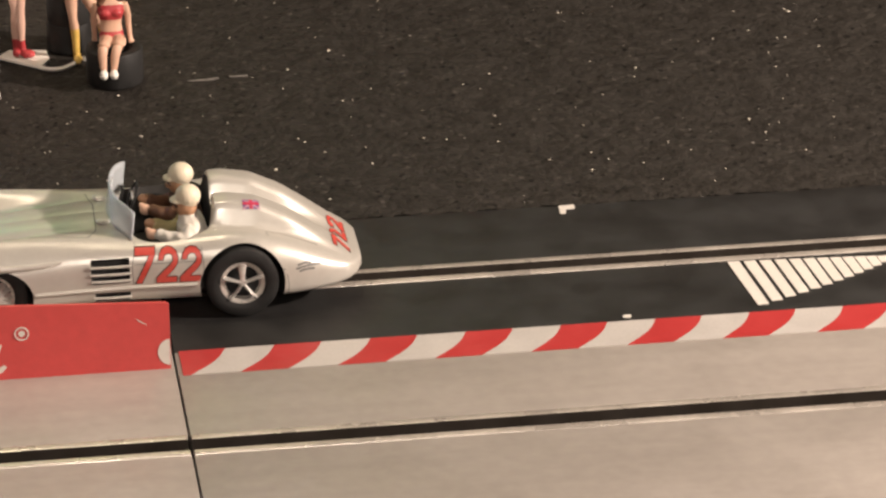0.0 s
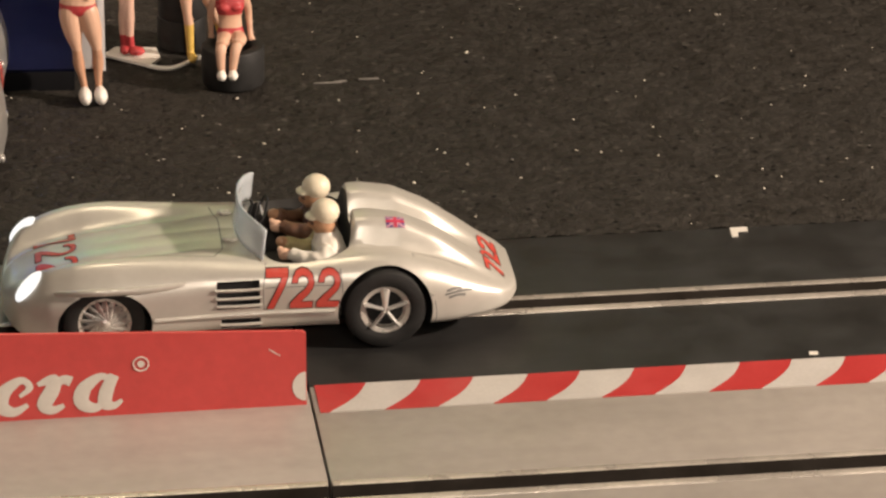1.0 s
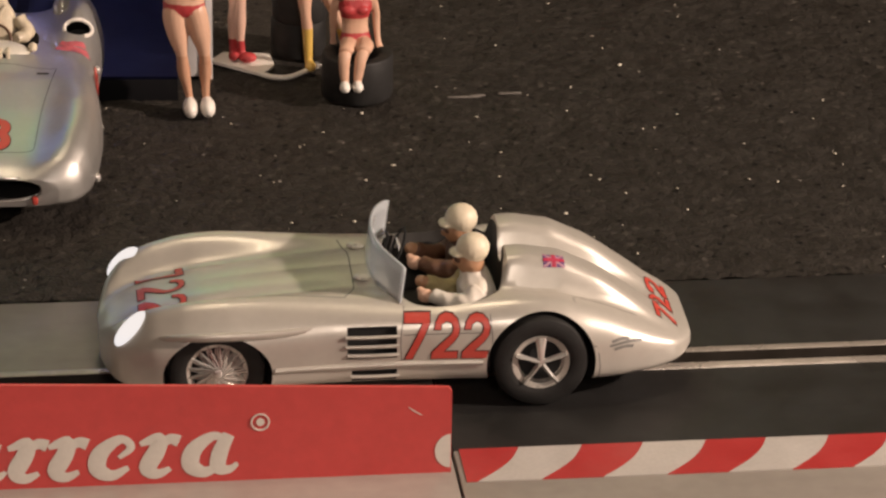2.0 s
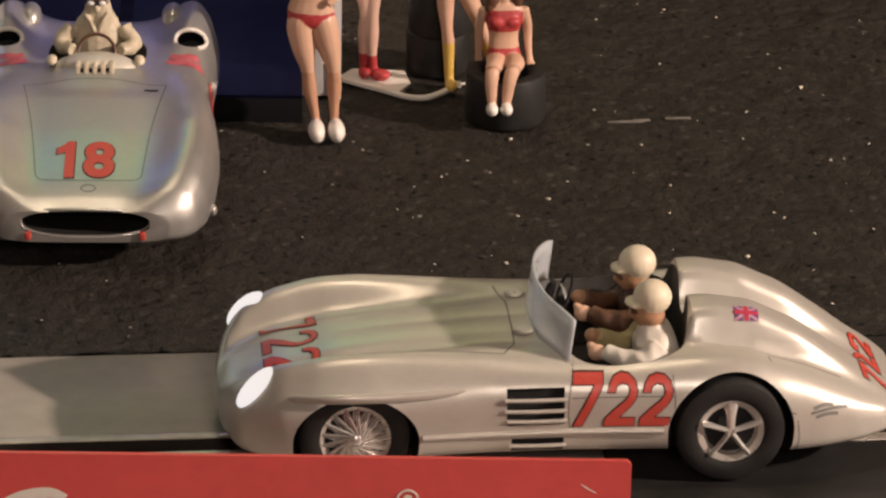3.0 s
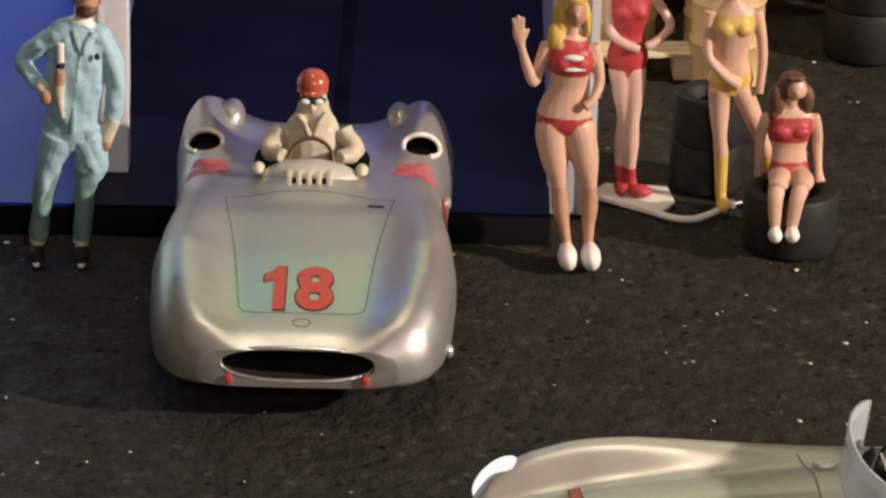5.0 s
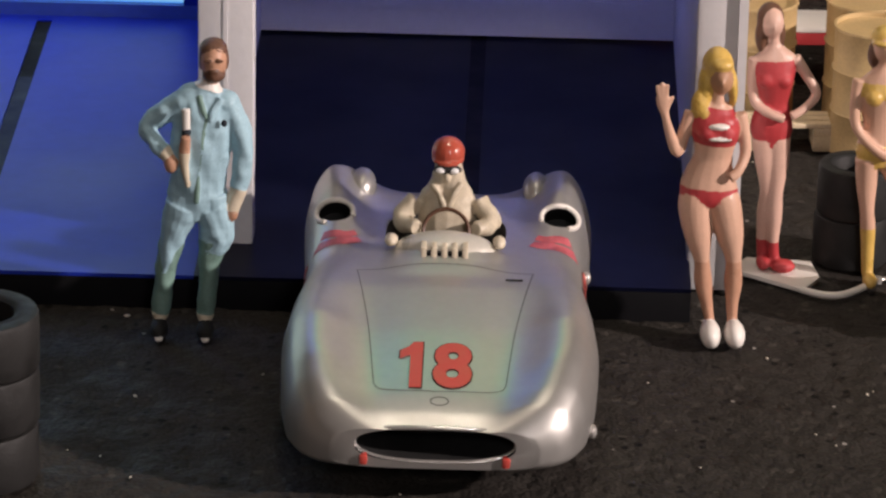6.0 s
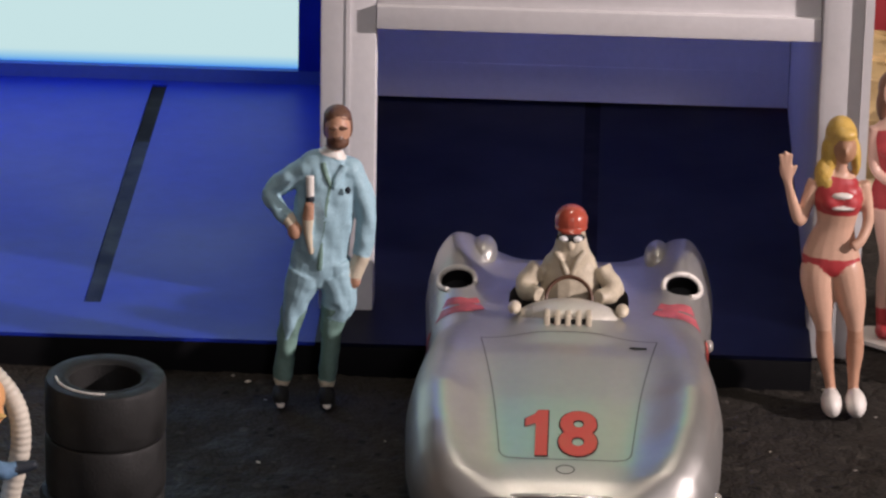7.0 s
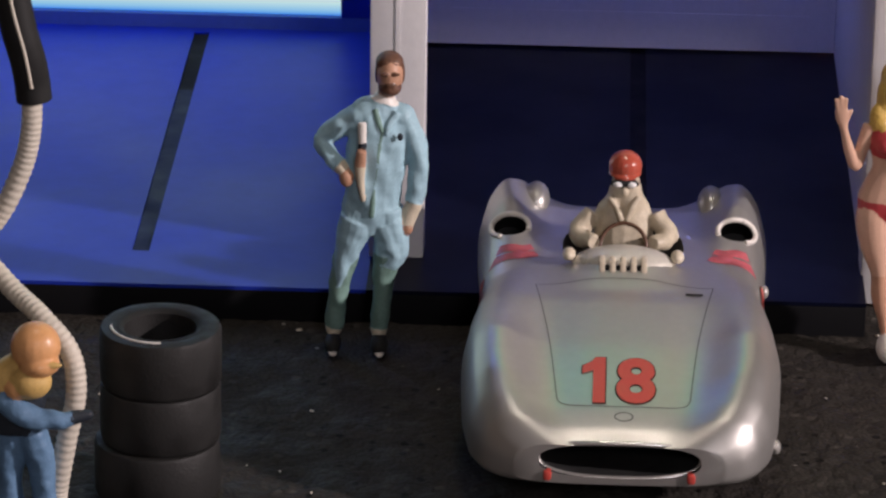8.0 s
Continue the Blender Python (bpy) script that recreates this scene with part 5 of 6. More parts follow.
    # figure in a red swimsuit on a base plate
    figure("swimsuit_figure", "painted miniature in red swimsuit and red boots on a base plate", pose(-0.0526, 0.1850, 0.0008), ["skin_pale", "red_paint", "hair_brown"], [
        ([(-1.0, 1.2, 2.0, 1.2, 1.2), (-1.2, 1.2, 6, 1.2, 1.3), (-0.8, 0.8, 12, 1.7, 1.8), (-0.6, 0, 17, 1.5, 1.6), (-1.0, 0, 23, 2.2, 2.3), (-1.6, 0, 28.5, 2.6, 2.6)], [1, 0, 0, 0, 0]),
        ([(1.2, -0.6, 2.0, 1.2, 1.2), (0.9, -0.6, 6, 1.2, 1.3), (1.0, -0.6, 12, 1.7, 1.8), (1.2, -0.8, 17, 1.5, 1.6), (1.5, -0.4, 23, 2.2, 2.3), (1.4, 0, 28.5, 2.6, 2.6)], [1, 0, 0, 0, 0]),
        ([(-0.1, 0, 27.0, 2.6, 2.3), (-0.1, 0, 29.5, 4.3, 2.8), (0, 0, 32.5, 4.2, 2.6), (0.2, 0, 36.5, 3.2, 2.3), (0.3, -0.2, 41, 4.0, 3.2), (0.2, 0, 45.4, 4.5, 2.5), (0.1, 0, 47.2, 2.8, 1.9), (0, 0, 48.6, 1.3, 1.3), (-0.2, -0.2, 50.5, 1.2, 1.2)], [1, 1, 1, 1, 1, 0, 0, 0]),
        ([(4.2, 0, 45.8, 1.4, 1.4), (6.8, -0.4, 42, 1.15, 1.15), (8.8, -1, 38.2, 1.05, 1.05), (6.2, -2.6, 35.6, 0.9, 0.9), (3.4, -3.4, 34.2, 1.0, 0.9)], 0),
        ([(-3.8, 0, 45.6, 1.4, 1.4), (-4.2, -0.4, 40.5, 1.15, 1.15), (-3.6, -1.2, 36.4, 1.05, 1.05), (-0.8, -2.9, 34.6, 0.9, 0.9), (2.2, -3.4, 33.6, 1.0, 0.9)], 0)], [
        (-0.4, -1.0, 53.4, 2.2, 2.5, 3.1, 0), (-0.4, -3.4, 53.2, 0.45, 0.5, 0.8, 0), (-0.8, 0.6, 53.8, 2.8, 2.8, 3.5, 2), (-2.6, 0.4, 50.2, 1.3, 1.8, 3.4, 2), (1.4, 0.9, 50.4, 1.0, 1.6, 3.2, 2),
        (-1.1, -0.6, 1.3, 1.5, 2.8, 1.4, 1), (2.8, -2.6, 1.3, 2.6, 2.2, 1.4, 1), (-1.5, -2.3, 41.4, 1.8, 1.4, 1.6, 1), (1.9, -2.3, 41.4, 1.8, 1.4, 1.6, 1)], "figurine", ft, 0.02, 0.93)
    # figure in yellow standing beside the stacked tyres
    figure("yellow_figure", "painted miniature in yellow two-piece, cap and boots beside tyres", pose(-0.0335, 0.1790, 0), ["skin", "yellow_paint", "hair_brown"], [
        ([(-0.9, -0.6, 2.0, 1.1, 1.2), (-1.0, 0, 7, 1.3, 1.4), (-1.2, 0, 11.5, 1.5, 1.6), (-1.6, -0.4, 15, 1.4, 1.5), (-1.9, 0, 20, 2.0, 2.1), (-2.0, 0, 25.5, 2.4, 2.5)], [1, 1, 0, 0, 0]),
        ([(9.0, 0.5, 1.6, 1.1, 1.2), (8.7, 0.4, 7, 1.3, 1.4), (7.7, 0, 11.5, 1.5, 1.6), (6.4, -0.4, 15, 1.5, 1.6), (4.4, -0.2, 20, 2.0, 2.1), (1.8, 0, 25.5, 2.4, 2.5)], [1, 1, 0, 0, 0]),
        ([(0, 0, 24.0, 2.6, 2.2), (0, 0, 26.5, 4.4, 2.7), (0, 0, 28.6, 4.2, 2.6), (0, 0, 32.0, 3.3, 2.3), (0, 0, 35.0, 3.8, 2.5), (0, -0.2, 38.0, 4.2, 2.9), (0, 0, 40.8, 4.4, 2.4), (0, 0, 42.6, 2.6, 1.9), (0, 0, 44.0, 1.25, 1.25), (0, -0.3, 45.5, 1.2, 1.2)], [1, 1, 0, 0, 0, 1, 0, 0, 0]),
        ([(-4.4, 0, 41.2, 1.35, 1.35), (-5.0, -0.6, 36.5, 1.1, 1.1), (-4.6, -1.4, 32.0, 1.0, 1.0), (-1.6, -2.8, 28.6, 0.9, 0.9), (1.4, -3.0, 26.6, 1.1, 0.9)], 0),
        ([(4.4, 0, 41.2, 1.35, 1.35), (5.6, -0.4, 36.0, 1.1, 1.1), (6.0, -0.8, 31.0, 1.0, 1.0), (5.6, -1.6, 26.4, 0.9, 0.9), (5.4, -1.8, 24.6, 1.0, 0.8)], 0)], [
        (0, -0.6, 47.8, 2.1, 2.4, 2.9, 0), (0, -2.9, 47.4, 0.45, 0.5, 0.8, 0), (0, -1.4, 48.9, 2.6, 2.2, 0.5, 1), (0, 0.4, 49.3, 2.7, 2.8, 2.4, 1), (-1.6, 0.9, 45.8, 1.5, 1.6, 2.8, 2), (-0.6, -2.2, 1.4, 1.4, 2.8, 1.4, 1), (9.0, -1.0, 1.4, 1.4, 2.8, 1.4, 1),
        (-1.7, -2.3, 38.2, 1.7, 1.3, 1.5, 1), (1.7, -2.3, 38.2, 1.7, 1.3, 1.5, 1)], "figurine", ft)
    # seated figure on the single tyre
    figure("seated_figure", "painted miniature in red two-piece seated on a tyre", pose(-0.0236, 0.1600, 0.0117), ["skin", "red_paint", "white_paint", "hair_brown"], [
        ([(-1.9, 1.5, 2.6, 2.4, 2.4), (-2.2, -3.5, 3.4, 2.3, 2.3), (-3.4, -8.2, 3.4, 1.9, 1.8), (-3.9, -10.2, 1.0, 1.6, 1.5), (-4.0, -11.0, -3.5, 1.3, 1.2), (-3.8, -11.2, -6.2, 1.0, 0.9)], 0),
        ([(1.9, 1.5, 2.6, 2.4, 2.4), (2.2, -3.5, 3.4, 2.3, 2.3), (1.4, -8.2, 3.6, 1.9, 1.8), (0.4, -10.2, 1.2, 1.6, 1.5), (-0.3, -11.0, -3.5, 1.3, 1.2), (-0.6, -11.2, -6.2, 1.0, 0.9)], 0),
        ([(0, 2.5, 0.6, 3.9, 2.9), (0, 2.4, 3.2, 4.2, 3.0), (0, 2.7, 6.2, 3.7, 2.5), (0, 3.0, 9.5, 3.5, 2.3), (0, 3.0, 11.4, 3.8, 2.6), (0.1, 3.0, 14.0, 4.3, 3.0), (0.2, 3.4, 17.4, 4.5, 2.4), (0.2, 3.5, 19.2, 2.8, 1.9), (0.2, 3.2, 20.4, 1.3, 1.3), (0.3, 2.8, 22.2, 1.2, 1.2)], [1, 1, 0, 0, 1, 1, 0, 0, 0]),
        ([(4.6, 3.4, 17.6, 1.4, 1.4), (5.6, 4.0, 13.0, 1.15, 1.15), (5.8, 4.2, 8.6, 1.05, 1.05), (6.0, 2.6, 3.2, 0.85, 0.85), (6.3, 1.2, 1.0, 1.2, 0.8)], 0),
        ([(-4.4, 3.4, 17.6, 1.4, 1.4), (-5.4, 4.4, 13.0, 1.15, 1.15), (-5.6, 5.4, 8.6, 1.05, 1.05), (-5.6, 6.0, 3.2, 0.85, 0.85), (-5.6, 6.2, 0.6, 1.1, 0.8)], 0)], [
        (-4.0, -12.6, -7.0, 1.5, 2.3, 1.9, 2), (-0.6, -12.6, -7.0, 1.5, 2.3, 1.9, 2), (0.9, 1.8, 25.0, 2.0, 2.4, 2.8, 0), (0.9, -0.5, 24.4, 0.4, 0.5, 0.7, 0), (0.3, 3.4, 25.6, 2.9, 3.0, 3.5, 3), (-2.8, 2.8, 21.6, 1.8, 2.0, 4.2, 3), (3.2, 3.2, 21.8, 1.6, 1.9, 3.8, 3), (-3.4, 2.2, 18.6, 1.1, 1.0, 1.8, 3), (0.6, 1.0, 28.0, 2.2, 1.4, 0.8, 3),
        (-1.8, 0.8, 14.2, 1.9, 1.4, 1.6, 1), (1.9, 0.8, 14.2, 1.9, 1.4, 1.6, 1)], "figurine", ft, 0.02, 0.80, 0.20, 8, 1.22)
    # mechanic in pale blue overall before the lit bay
    figure("mechanic_figure", "bearded mechanic miniature in pale blue overall, one arm on his hip", pose(-0.1625, 0.1535, 0), ["overall", "overall_green", "skin_mid", "hair_brown", "white_paint", "navy", "cream", "dark"], [
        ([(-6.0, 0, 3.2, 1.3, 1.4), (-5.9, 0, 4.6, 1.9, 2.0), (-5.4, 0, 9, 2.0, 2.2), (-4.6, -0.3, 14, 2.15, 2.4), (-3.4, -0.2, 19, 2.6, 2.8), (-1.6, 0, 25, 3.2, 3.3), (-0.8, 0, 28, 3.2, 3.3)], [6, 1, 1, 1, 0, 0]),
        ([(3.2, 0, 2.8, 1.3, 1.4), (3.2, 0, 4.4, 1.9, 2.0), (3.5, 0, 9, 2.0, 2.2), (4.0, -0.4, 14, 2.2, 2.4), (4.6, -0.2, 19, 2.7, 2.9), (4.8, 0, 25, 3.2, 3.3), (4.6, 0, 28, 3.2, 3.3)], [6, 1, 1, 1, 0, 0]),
        ([(-5.0, -2.2, 13.0, 0.5, 0.5), (-4.2, -1.6, 17.0, 1.7, 1.7), (-2.9, -0.9, 21.0, 2.9, 2.9), (-1.2, -0.4, 25.5, 4.0, 3.4)], 0),
        ([(3.4, -2.4, 17.0, 0.5, 0.5), (5.6, -1.2, 18.6, 2.6, 2.6), (5.6, -0.6, 21.5, 3.4, 3.2), (4.4, -0.4, 25.5, 4.0, 3.4)], 0),
        ([(1.6, 0, 23.4, 4.6, 3.0), (1.6, 0, 26.2, 6.0, 3.6), (1.7, 0, 30, 5.7, 3.5), (2.2, -0.2, 36, 6.0, 3.7), (2.9, 0, 42, 6.4, 3.6), (3.2, 0, 45.6, 6.6, 3.0), (3.9, 0, 48.2, 3.0, 2.3), (4.2, 0, 49.6, 1.8, 1.8), (4.5, -0.2, 51.4, 1.7, 1.7)], [0, 0, 0, 0, 0, 0, 4, 2]),
        ([(-1.8, 0, 45.2, 2.4, 2.4), (-5.4, 0.4, 43.0, 2.15, 2.15), (-8.4, 0.4, 40.6, 1.8, 1.8), (-6.8, -1.4, 38.2, 1.7, 1.7), (-5.0, -2.6, 36.8, 1.5, 1.5), (-4.0, -3.2, 35.8, 1.3, 1.2)], [0, 0, 0, 0, 6]),
        ([(7.8, 0, 45.0, 2.4, 2.4), (10.0, 0, 40.0, 2.25, 2.25), (10.8, -0.4, 34.6, 2.1, 2.1), (10.0, -1.0, 29.2, 1.75, 1.75), (9.4, -1.2, 27.6, 1.7, 1.5), (8.4, -1.6, 25.0, 1.5, 1.2)], [0, 0, 0, 6, 6]),
        ([(3.6, -3.3, 44.0, 0.22, 0.2), (2.8, -3.75, 40.0, 0.22, 0.2), (2.0, -3.65, 33.0, 0.22, 0.2), (1.4, -3.7, 27.4, 0.22, 0.2)], 1),
        ([(6.3, -2.4, 47.0, 0.7, 0.6), (5.2, -3.2, 45.0, 0.9, 0.4), (4.2, -3.9, 43.0, 0.3, 0.3)], 0), ([(2.0, -2.4, 47.4, 0.5, 0.5), (2.6, -3.1, 45.4, 0.5, 0.35), (3.4, -3.7, 43.4, 0.2, 0.2)], 1),
        ([(-0.6, -4.2, 45.6, 0.95, 0.8), (-0.5, -4.5, 41.8, 0.85, 0.7)], 4), ([(-0.5, -4.4, 41.6, 0.9, 0.8), (-0.5, -4.6, 40.8, 0.95, 0.8)], 5), ([(-0.6, -4.6, 40.4, 1.0, 0.9), (-0.9, -4.4, 37.4, 1.2, 0.9), (-0.8, -4.2, 34.0, 0.8, 0.7), (-0.2, -4.0, 30.4, 0.5, 0.4)], [2, 6, 6])], [
        (7.2, 0, 45.4, 2.9, 2.7, 2.3, 0), (-1.0, 0, 45.4, 2.9, 2.7, 2.3, 0), (4.9, -0.6, 53.4, 2.6, 2.9, 3.4, 2), (4.9, -1.3, 51.2, 2.4, 2.4, 1.6, 3), (4.8, 0.5, 55.3, 2.85, 3.1, 2.0, 3), (4.8, 1.4, 53.6, 2.85, 2.1, 2.6, 3), (2.4, 0.2, 53.4, 0.5, 1.4, 2.0, 3), (7.4, 0.2, 53.4, 0.5, 1.4, 2.0, 3), (4.9, -3.2, 52.2, 1.2, 0.6, 0.5, 3), (4.9, -3.1, 53.5, 0.4, 0.5, 0.8, 2), (7.0, -3.7, 42.6, 0.7, 0.4, 0.8, 5), (-3.6, -3.6, 34.8, 1.5, 1.2, 1.8, 2), (3.7, -3.4, 54.3, 0.9, 0.4, 0.32, 3), (6.1, -3.4, 54.3, 0.9, 0.4, 0.32, 3), (8.6, -1.6, 24.6, 1.3, 1.2, 1.6, 2),
        
        (-6.2, -1.6, 1.8, 1.8, 3.5, 1.9, 7), (3.2, -1.6, 1.6, 1.8, 3.5, 1.9, 7), (-6.2, -4.6, 1.0, 0.9, 0.8, 0.6, 4), (3.2, -4.6, 0.8, 0.9, 0.8, 0.6, 4)], "figurine", ft, 0.0, 1.0, 0.19, 5, 0.90)
    # crouching mechanic with the fuel hose
    figure("refuelling_figure", "orange-capped mechanic miniature in blue bending over a hose", pose(-0.2185, 0.0800, 0), ["orange", "overall_blue", "navy", "scarf"], [
        ([(-3.4, 2, 0.6, 2.0, 2.2), (-3.6, 2, 8, 2.3, 2.5), (-3.0, 1.5, 14, 2.8, 3.0), (-3.4, 1, 20, 3.4, 3.4)], 1),
        ([(2.2, 1, 0.6, 2.0, 2.2), (2.0, 1, 8, 2.2, 2.4), (1.0, 0.6, 14, 2.6, 2.8), (-1.4, 1, 20, 3.2, 3.2)], 1),
        ([(-3.0, 1, 17, 5.2, 4.0), (-2.8, 0.6, 21, 5.6, 4.2), (-2.4, 0, 25, 5.4, 4.0), (-1.2, -0.6, 28.2, 3.2, 2.8), (0, -1, 30, 2.0, 2.0)], [2, 2, 3, 3]),
        ([(-4.0, -2.0, 23.8, 2.2, 2.2), (-0.5, -4.0, 21.0, 2.0, 2.0), (4.5, -4.2, 20.4, 1.7, 1.7), (7.4, -4.0, 20.6, 1.4, 1.4)], 1), ([(7.2, -4.0, 20.6, 1.3, 1.3), (9.6, -3.8, 21.0, 1.0, 1.0), (10.8, -3.8, 21.4, 0.7, 0.7)], 2)], [
        (1.5, -1.6, 32.4, 4.2, 4.0, 4.2, 0), (2.2, -3.0, 29.8, 3.4, 3.2, 2.0, 0), (0.6, -2.8, 26.6, 3.6, 3.0, 3.0, 3), (-1.6, -3.4, 25.6, 2.0, 1.8, 1.8, 0), (4.6, -5.0, 30.4, 1.6, 0.7, 0.5, 3), (-3.2, 0.4, 1.0, 1.8, 3.0, 1.0, 2), (2.4, -0.4, 1.0, 1.8, 3.0, 1.0, 2)], "figurine", ft)


# ------------------------------------------------------------------ clutter
def tyre_thing(m, radius, height, label, group):
    """One loose tyre lying flat: rounded shoulders, open hub, moulding seam."""
    t = thing("tyre", m, label, "tyre", group)
    r, h, i = radius, height, radius * 0.60
    prof = [(i, 0.6), (i * 1.10, 0.1), (r * 0.88, 0.0), (r * 0.975, 0.15), (r, 0.7), (r * 1.003, h * 0.5), (r, h - 0.8), (r * 0.97, h - 0.2), (r * 0.88, h), (i * 1.10, h - 0.1), (i, h - 0.6), (i * 0.97, h * 0.5)]
    part("tread", lathe([(a * MM, b * MM) for a, b in prof], None, 56, True), "tyre", t)
    part("bead", lathe([(a * MM, b * MM) for a, b in ((i * 1.02, h - 0.5), (i * 1.10, h - 0.05), (i * 1.18, h + 0.03), (i * 1.10, h - 0.6))], None, 48, True), "dark", t)
    return t


def build_tyres():
    g = "stacked tyres by the garage"
    for k, (dx, dy, r) in enumerate(((-0.0006, -0.0006, 10.6), (0.0, 0.0, 10.2), (0.0001, 0.0002, 10.2))):
        t = tyre_thing(pose(-0.1972 + dx, 0.0928 + dy, 0.0002 + 0.0100 * k, 0, 0, 40 * k), r, 10.0, "worn black rubber tyre in a stack of three", g)
    arc = [(math.cos(a) * 0.0083, math.sin(a) * 0.0083, 0.01003) for a in [1.85 + 0.15 * k for k in range(11)]]
    part("chalk_edge", tube(arc, 0.00022), "white_paint", t, "white worn edge line")
    tyre_thing(pose(-0.0232, 0.1605, 0.0), 9.2, 11.8, "single wide black tyre used as a seat", g)
    for k in range(2):
        tyre_thing(pose(-0.0360 + 0.0004 * k, 0.1912, 0.0001 + 0.0099 * k, 0, 0, 30 * k), 7.3, 9.9, "black tyre in a stack of two", g)
    for x, y in ((0.0076, 0.2672), (0.0288, 0.2660)):
        for k in range(2):
            tyre_thing(pose(x, y, 0.0001 + 0.0112 * k), 9.5, 11.2, "black tyre in a stack on the open mat", g)


def drum(m, label):
    d = thing("oil_drum", m, label, "drum", "ochre drums behind the pit")
    prof = [(7.75, 0), (8.0, 0.3), (7.75, 0.7), (7.7, 8.6), (8.05, 9.1), (7.7, 9.6), (7.7, 17.6), (8.05, 18.1), (7.7, 18.6), (7.75, 26.3), (8.05, 26.7), (8.0, 27.2), (7.5, 27.2), (7.4, 26.3), (0.3, 26.2)]
    part("shell", lathe([(a * MM, b * MM) for a, b in prof], None, 48), "drum", d)
    part("bung", lathe([(1.3 * MM, 26.4 * MM), (1.3 * MM, 26.9 * MM)], pose(0.005, 0, 0), 16), "drum", d)
    return d


def pallet(m, label):
    p = thing("pallet", m, label, "pallet")
    for k in range(3):
        part("board", box(-15 * MM, 15 * MM, (-4.0 + 2.9 * k) * MM, (-1.7 + 2.9 * k) * MM, 5.0 * MM, 6.0 * MM, 0.0002), "pallet", p)
    for x in (-15, -1.8, 11.4):
        part("runner", box(x * MM, (x + 3.6) * MM, -4.0 * MM, 4.1 * MM, 3.4 * MM, 4.95 * MM, 0.0002), "pallet", p)
        for y in (-4.0, 0.9):
            part("block", box(x * MM, (x + 3.6) * MM, y * MM, (y + 3.2) * MM, 0, 3.35 * MM, 0.0002), "pallet", p)
    return p


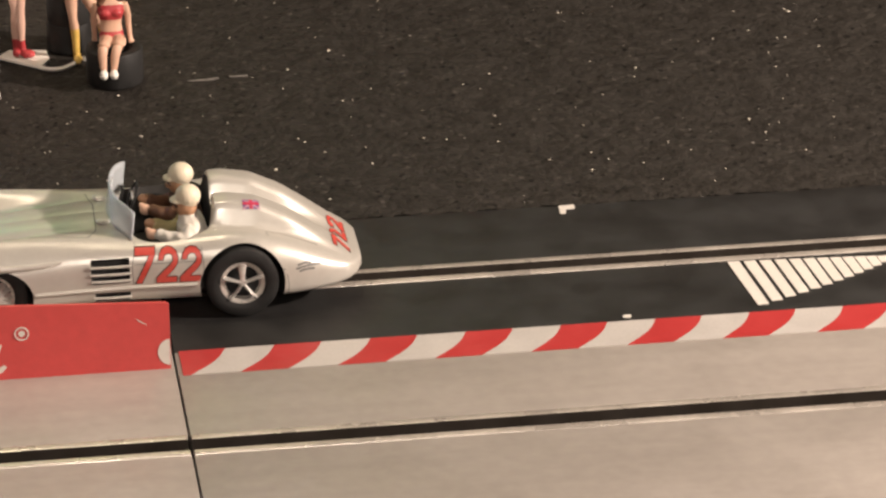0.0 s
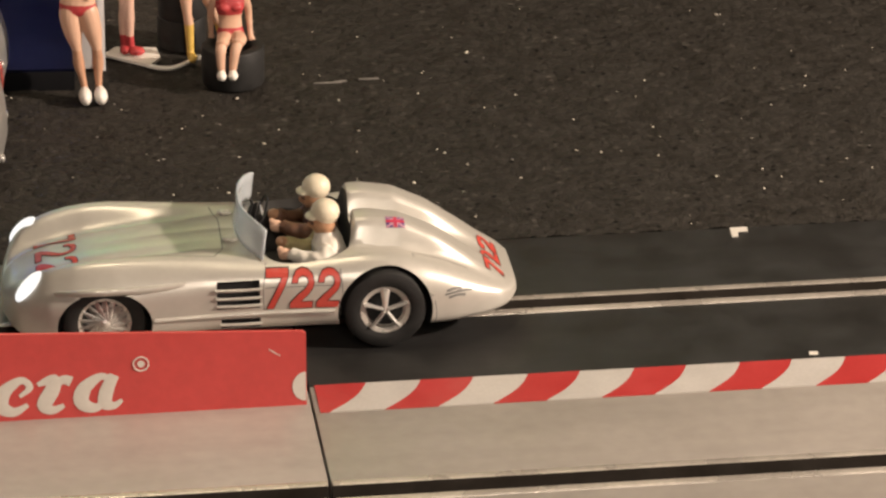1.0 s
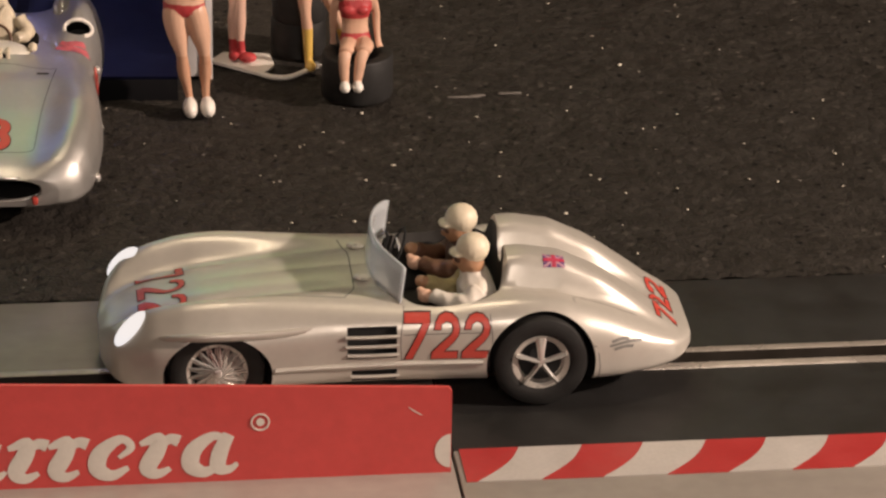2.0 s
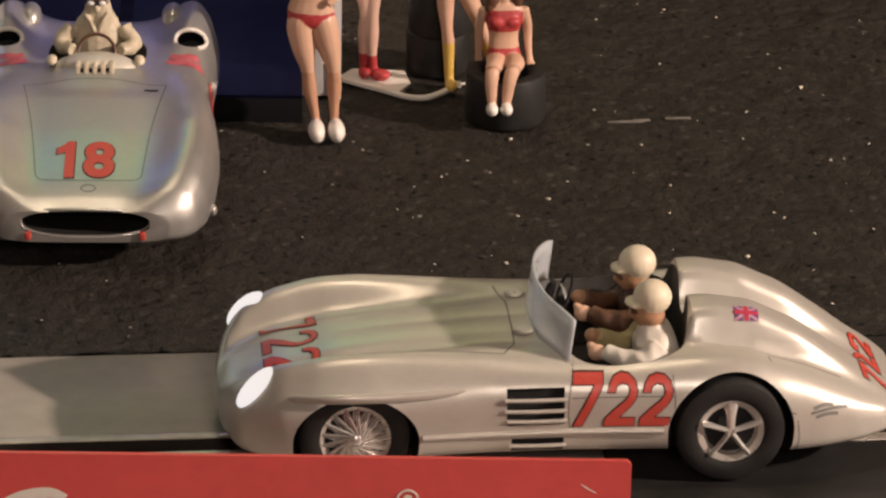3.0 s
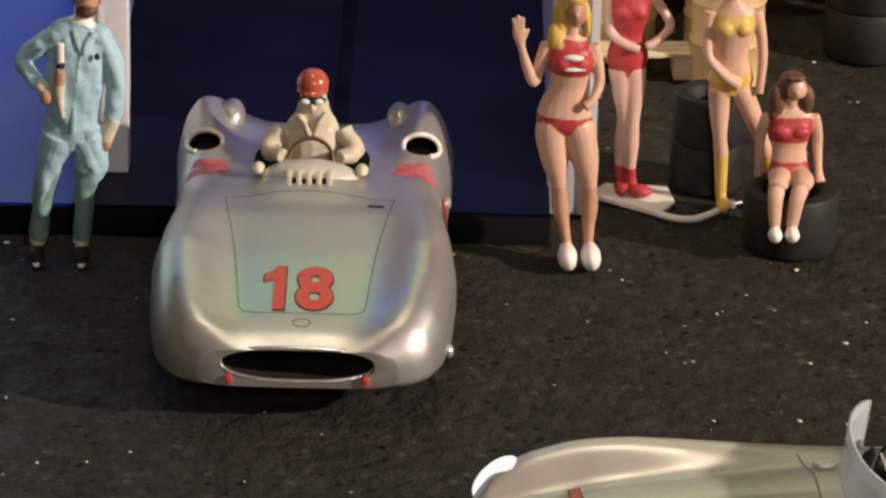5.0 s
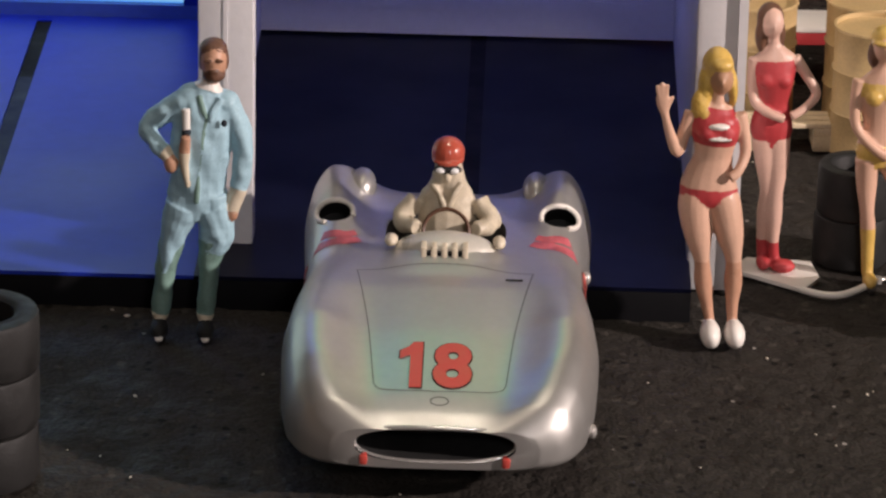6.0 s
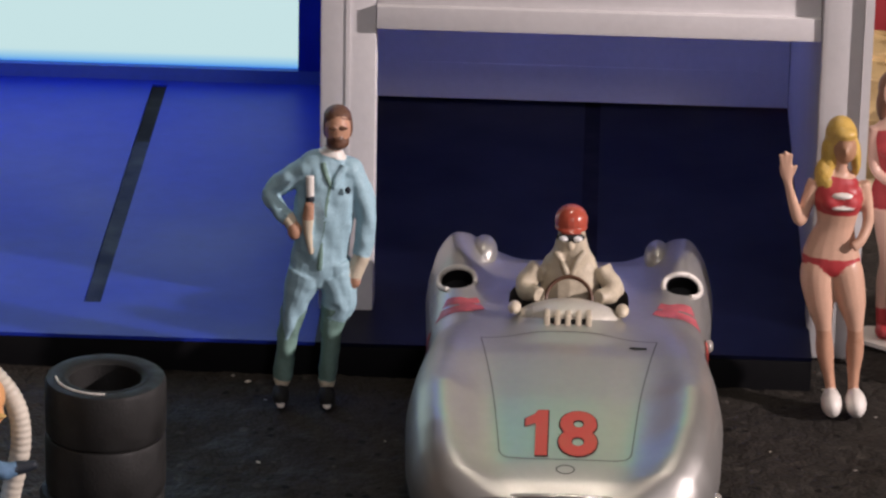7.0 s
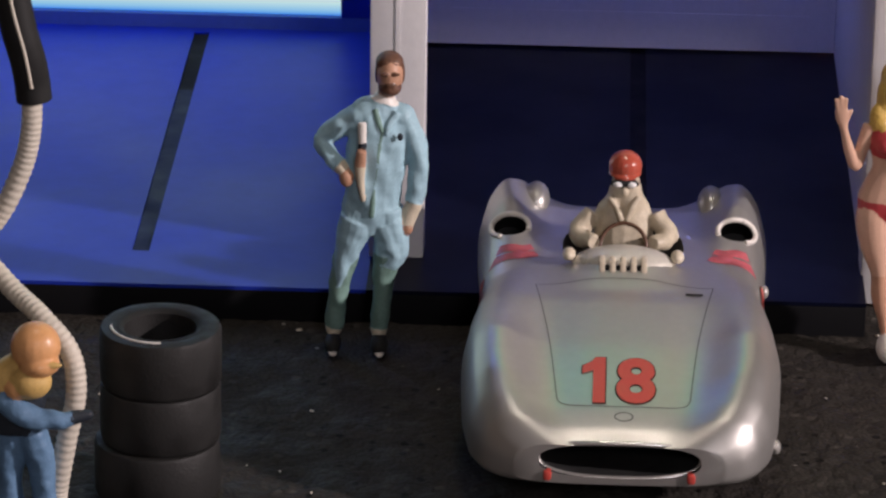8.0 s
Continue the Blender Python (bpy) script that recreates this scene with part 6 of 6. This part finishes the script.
def build_clutter():
    # drums in two pairs, a small pallet, red and white barriers behind them
    pallet(pose(-0.0476, 0.2538, 0, 0, 0, -1), "small cream plastic pallet on the mat")
    for x, y, r, lab in ((-0.0250, 0.2510, 10, "ochre ribbed oil drum on the mat"), (-0.0246, 0.2674, 80, "ochre ribbed oil drum behind another drum"),
                         (-0.0464, 0.2668, 50, "ochre ribbed oil drum behind a pallet"), (-0.0456, 0.2832, 20, "ochre ribbed oil drum behind another drum")):
        drum(pose(x, y, 0, 0, 0, r), lab)
    t = thing("barrier", pose(-0.034, 0.2975, 0, 0, 0, -2), "low barrier with white top and red front behind drums", "barrier", "red and white barriers")
    part("front_rail", box(-0.019, 0.050, -0.0060, -0.0045, 0.0085, 0.0112, 0.0002), "red_paint", t, "red front rail")
    part("top_board", box(-0.019, 0.050, -0.0062, 0.0060, 0.0113, 0.0124, 0.0003), "white_paint", t, "white top board")
    for x in (-0.017, 0.014, 0.046):
        part("foot", box(x, x + 0.002, -0.004, 0.005, 0, 0.0112), "dark", t)
    t = thing("barrier", pose(-0.010, 0.380, 0, 0, 0, -2), "solid red barrier block at the back of the mat", "barrier", "red and white barriers")
    part("block", box(-0.030, 0.10, -0.006, 0.006, -0.0008, 0.016, 0.0006), "red_paint", t, "dark red block")
    part("end_block", box(-0.050, -0.0301, -0.006, 0.006, -0.0008, 0.016, 0.0006), "script", t, "faded pinkish red block")
    # base plate under the swimsuit figure: pale sheet with a bent wire rim
    p = thing("base_plate", pose(0, 0, 0), "pale plastic base plate with curved edge under figures", "base plate")
    part("plate", prism([(-0.0600, 0.1845), (-0.0470, 0.1738), (-0.0432, 0.1800), (-0.0440, 0.1880), (-0.0560, 0.1900)], 0.0, 0.0008), "white_paint", p)
    part("plate_edge", tube([(-0.0475, 0.1738, 0.0008), (-0.0440, 0.1716, 0.0007), (-0.0405, 0.1712, 0.0007), (-0.0370, 0.1736, 0.0007), (-0.0335, 0.1775, 0.0007)], 0.0007), "white_paint", p)
    w = thing("wheel_wrench", pose(-0.0290, 0.1745, 0), "small steel wrench on the mat beside a tyre", "wrench")
    part("shaft", tube([(-0.003, 0.004, 0.0008), (0.0005, 0.0055, 0.0009), (0.0035, 0.0065, 0.0009)], 0.0004), "chrome", w)
    part("socket", lathe([(0.0008, 0), (0.0008, 0.0013)], pose(-0.0032, 0.004, 0.0002), 14), "chrome", w)
    # fuel hose: ribbed cream tube hanging from a black sleeve
    h = thing("fuel_hose", pose(0, 0, 0), "ribbed cream fuel hose with a black sleeve", "hose")
    y = 0.0800
    low = [(-0.2330, y + 0.02, 0.049), (-0.2275, y + 0.018, 0.0415), (-0.2215, y + 0.012, 0.0368), (-0.2165, y + 0.007, 0.0340), (-0.2118, y + 0.004, 0.0290), (-0.2108, y + 0.003, 0.0220), (-0.2126, y + 0.003, 0.0130), (-0.2142, y + 0.004, 0.0040), (-0.2144, y + 0.004, 0.0006)]
    high = [(-0.2182, y + 0.02, 0.0690), (-0.2184, y + 0.02, 0.0625), (-0.2200, y + 0.02, 0.0555), (-0.2240, y + 0.02, 0.0470), (-0.2285, y + 0.02, 0.0430), (-0.2330, y + 0.02, 0.0490)]
    for pts in (high, low):
        rows = spline(pts, 14)
        bm = bmesh.new()
        add_loft(bm, [(*r, 0.00180 if k % 2 else 0.00162, 0.00180 if k % 2 else 0.00162) for k, r in enumerate(rows)], 0, 2, 14, 1.0)
        part("ribbed_tube", bm, "hose", h, "ribbed cream plastic tube")
    part("sleeve", tube([(-0.2178, y + 0.02, 0.0675), (-0.2185, y + 0.02, 0.0735), (-0.2205, y + 0.02, 0.082), (-0.2225, y + 0.02, 0.098), (-0.2228, y + 0.02, 0.125)], 0.0030, 14), "dark", h, "black hose sleeve")
    part("sleeve_seam", tube([(-0.2180, y + 0.0170, 0.0705), (-0.2190, y + 0.0170, 0.0765), (-0.2208, y + 0.0170, 0.084), (-0.2220, y + 0.0170, 0.092)], 0.0003), "hose", h)
    part("hose_foot", lathe([(0.0024, 0), (0.0026, 0.0006), (0.0018, 0.0016)], pose(-0.2144, y + 0.004, 0), 20), "hose", h)


build_room()
build_ground()
build_track(-0.42, -0.0222, False, "grey painted slot track section with steel rails")
build_track(-0.0216, 0.42, True, "slot track section with a black lane and a grey lane")
build_kerb()
build_markings()
build_sign()
build_garage()
build_roadster()
build_streamliner()
build_figures()
build_tyres()
build_clutter()
build_lint()
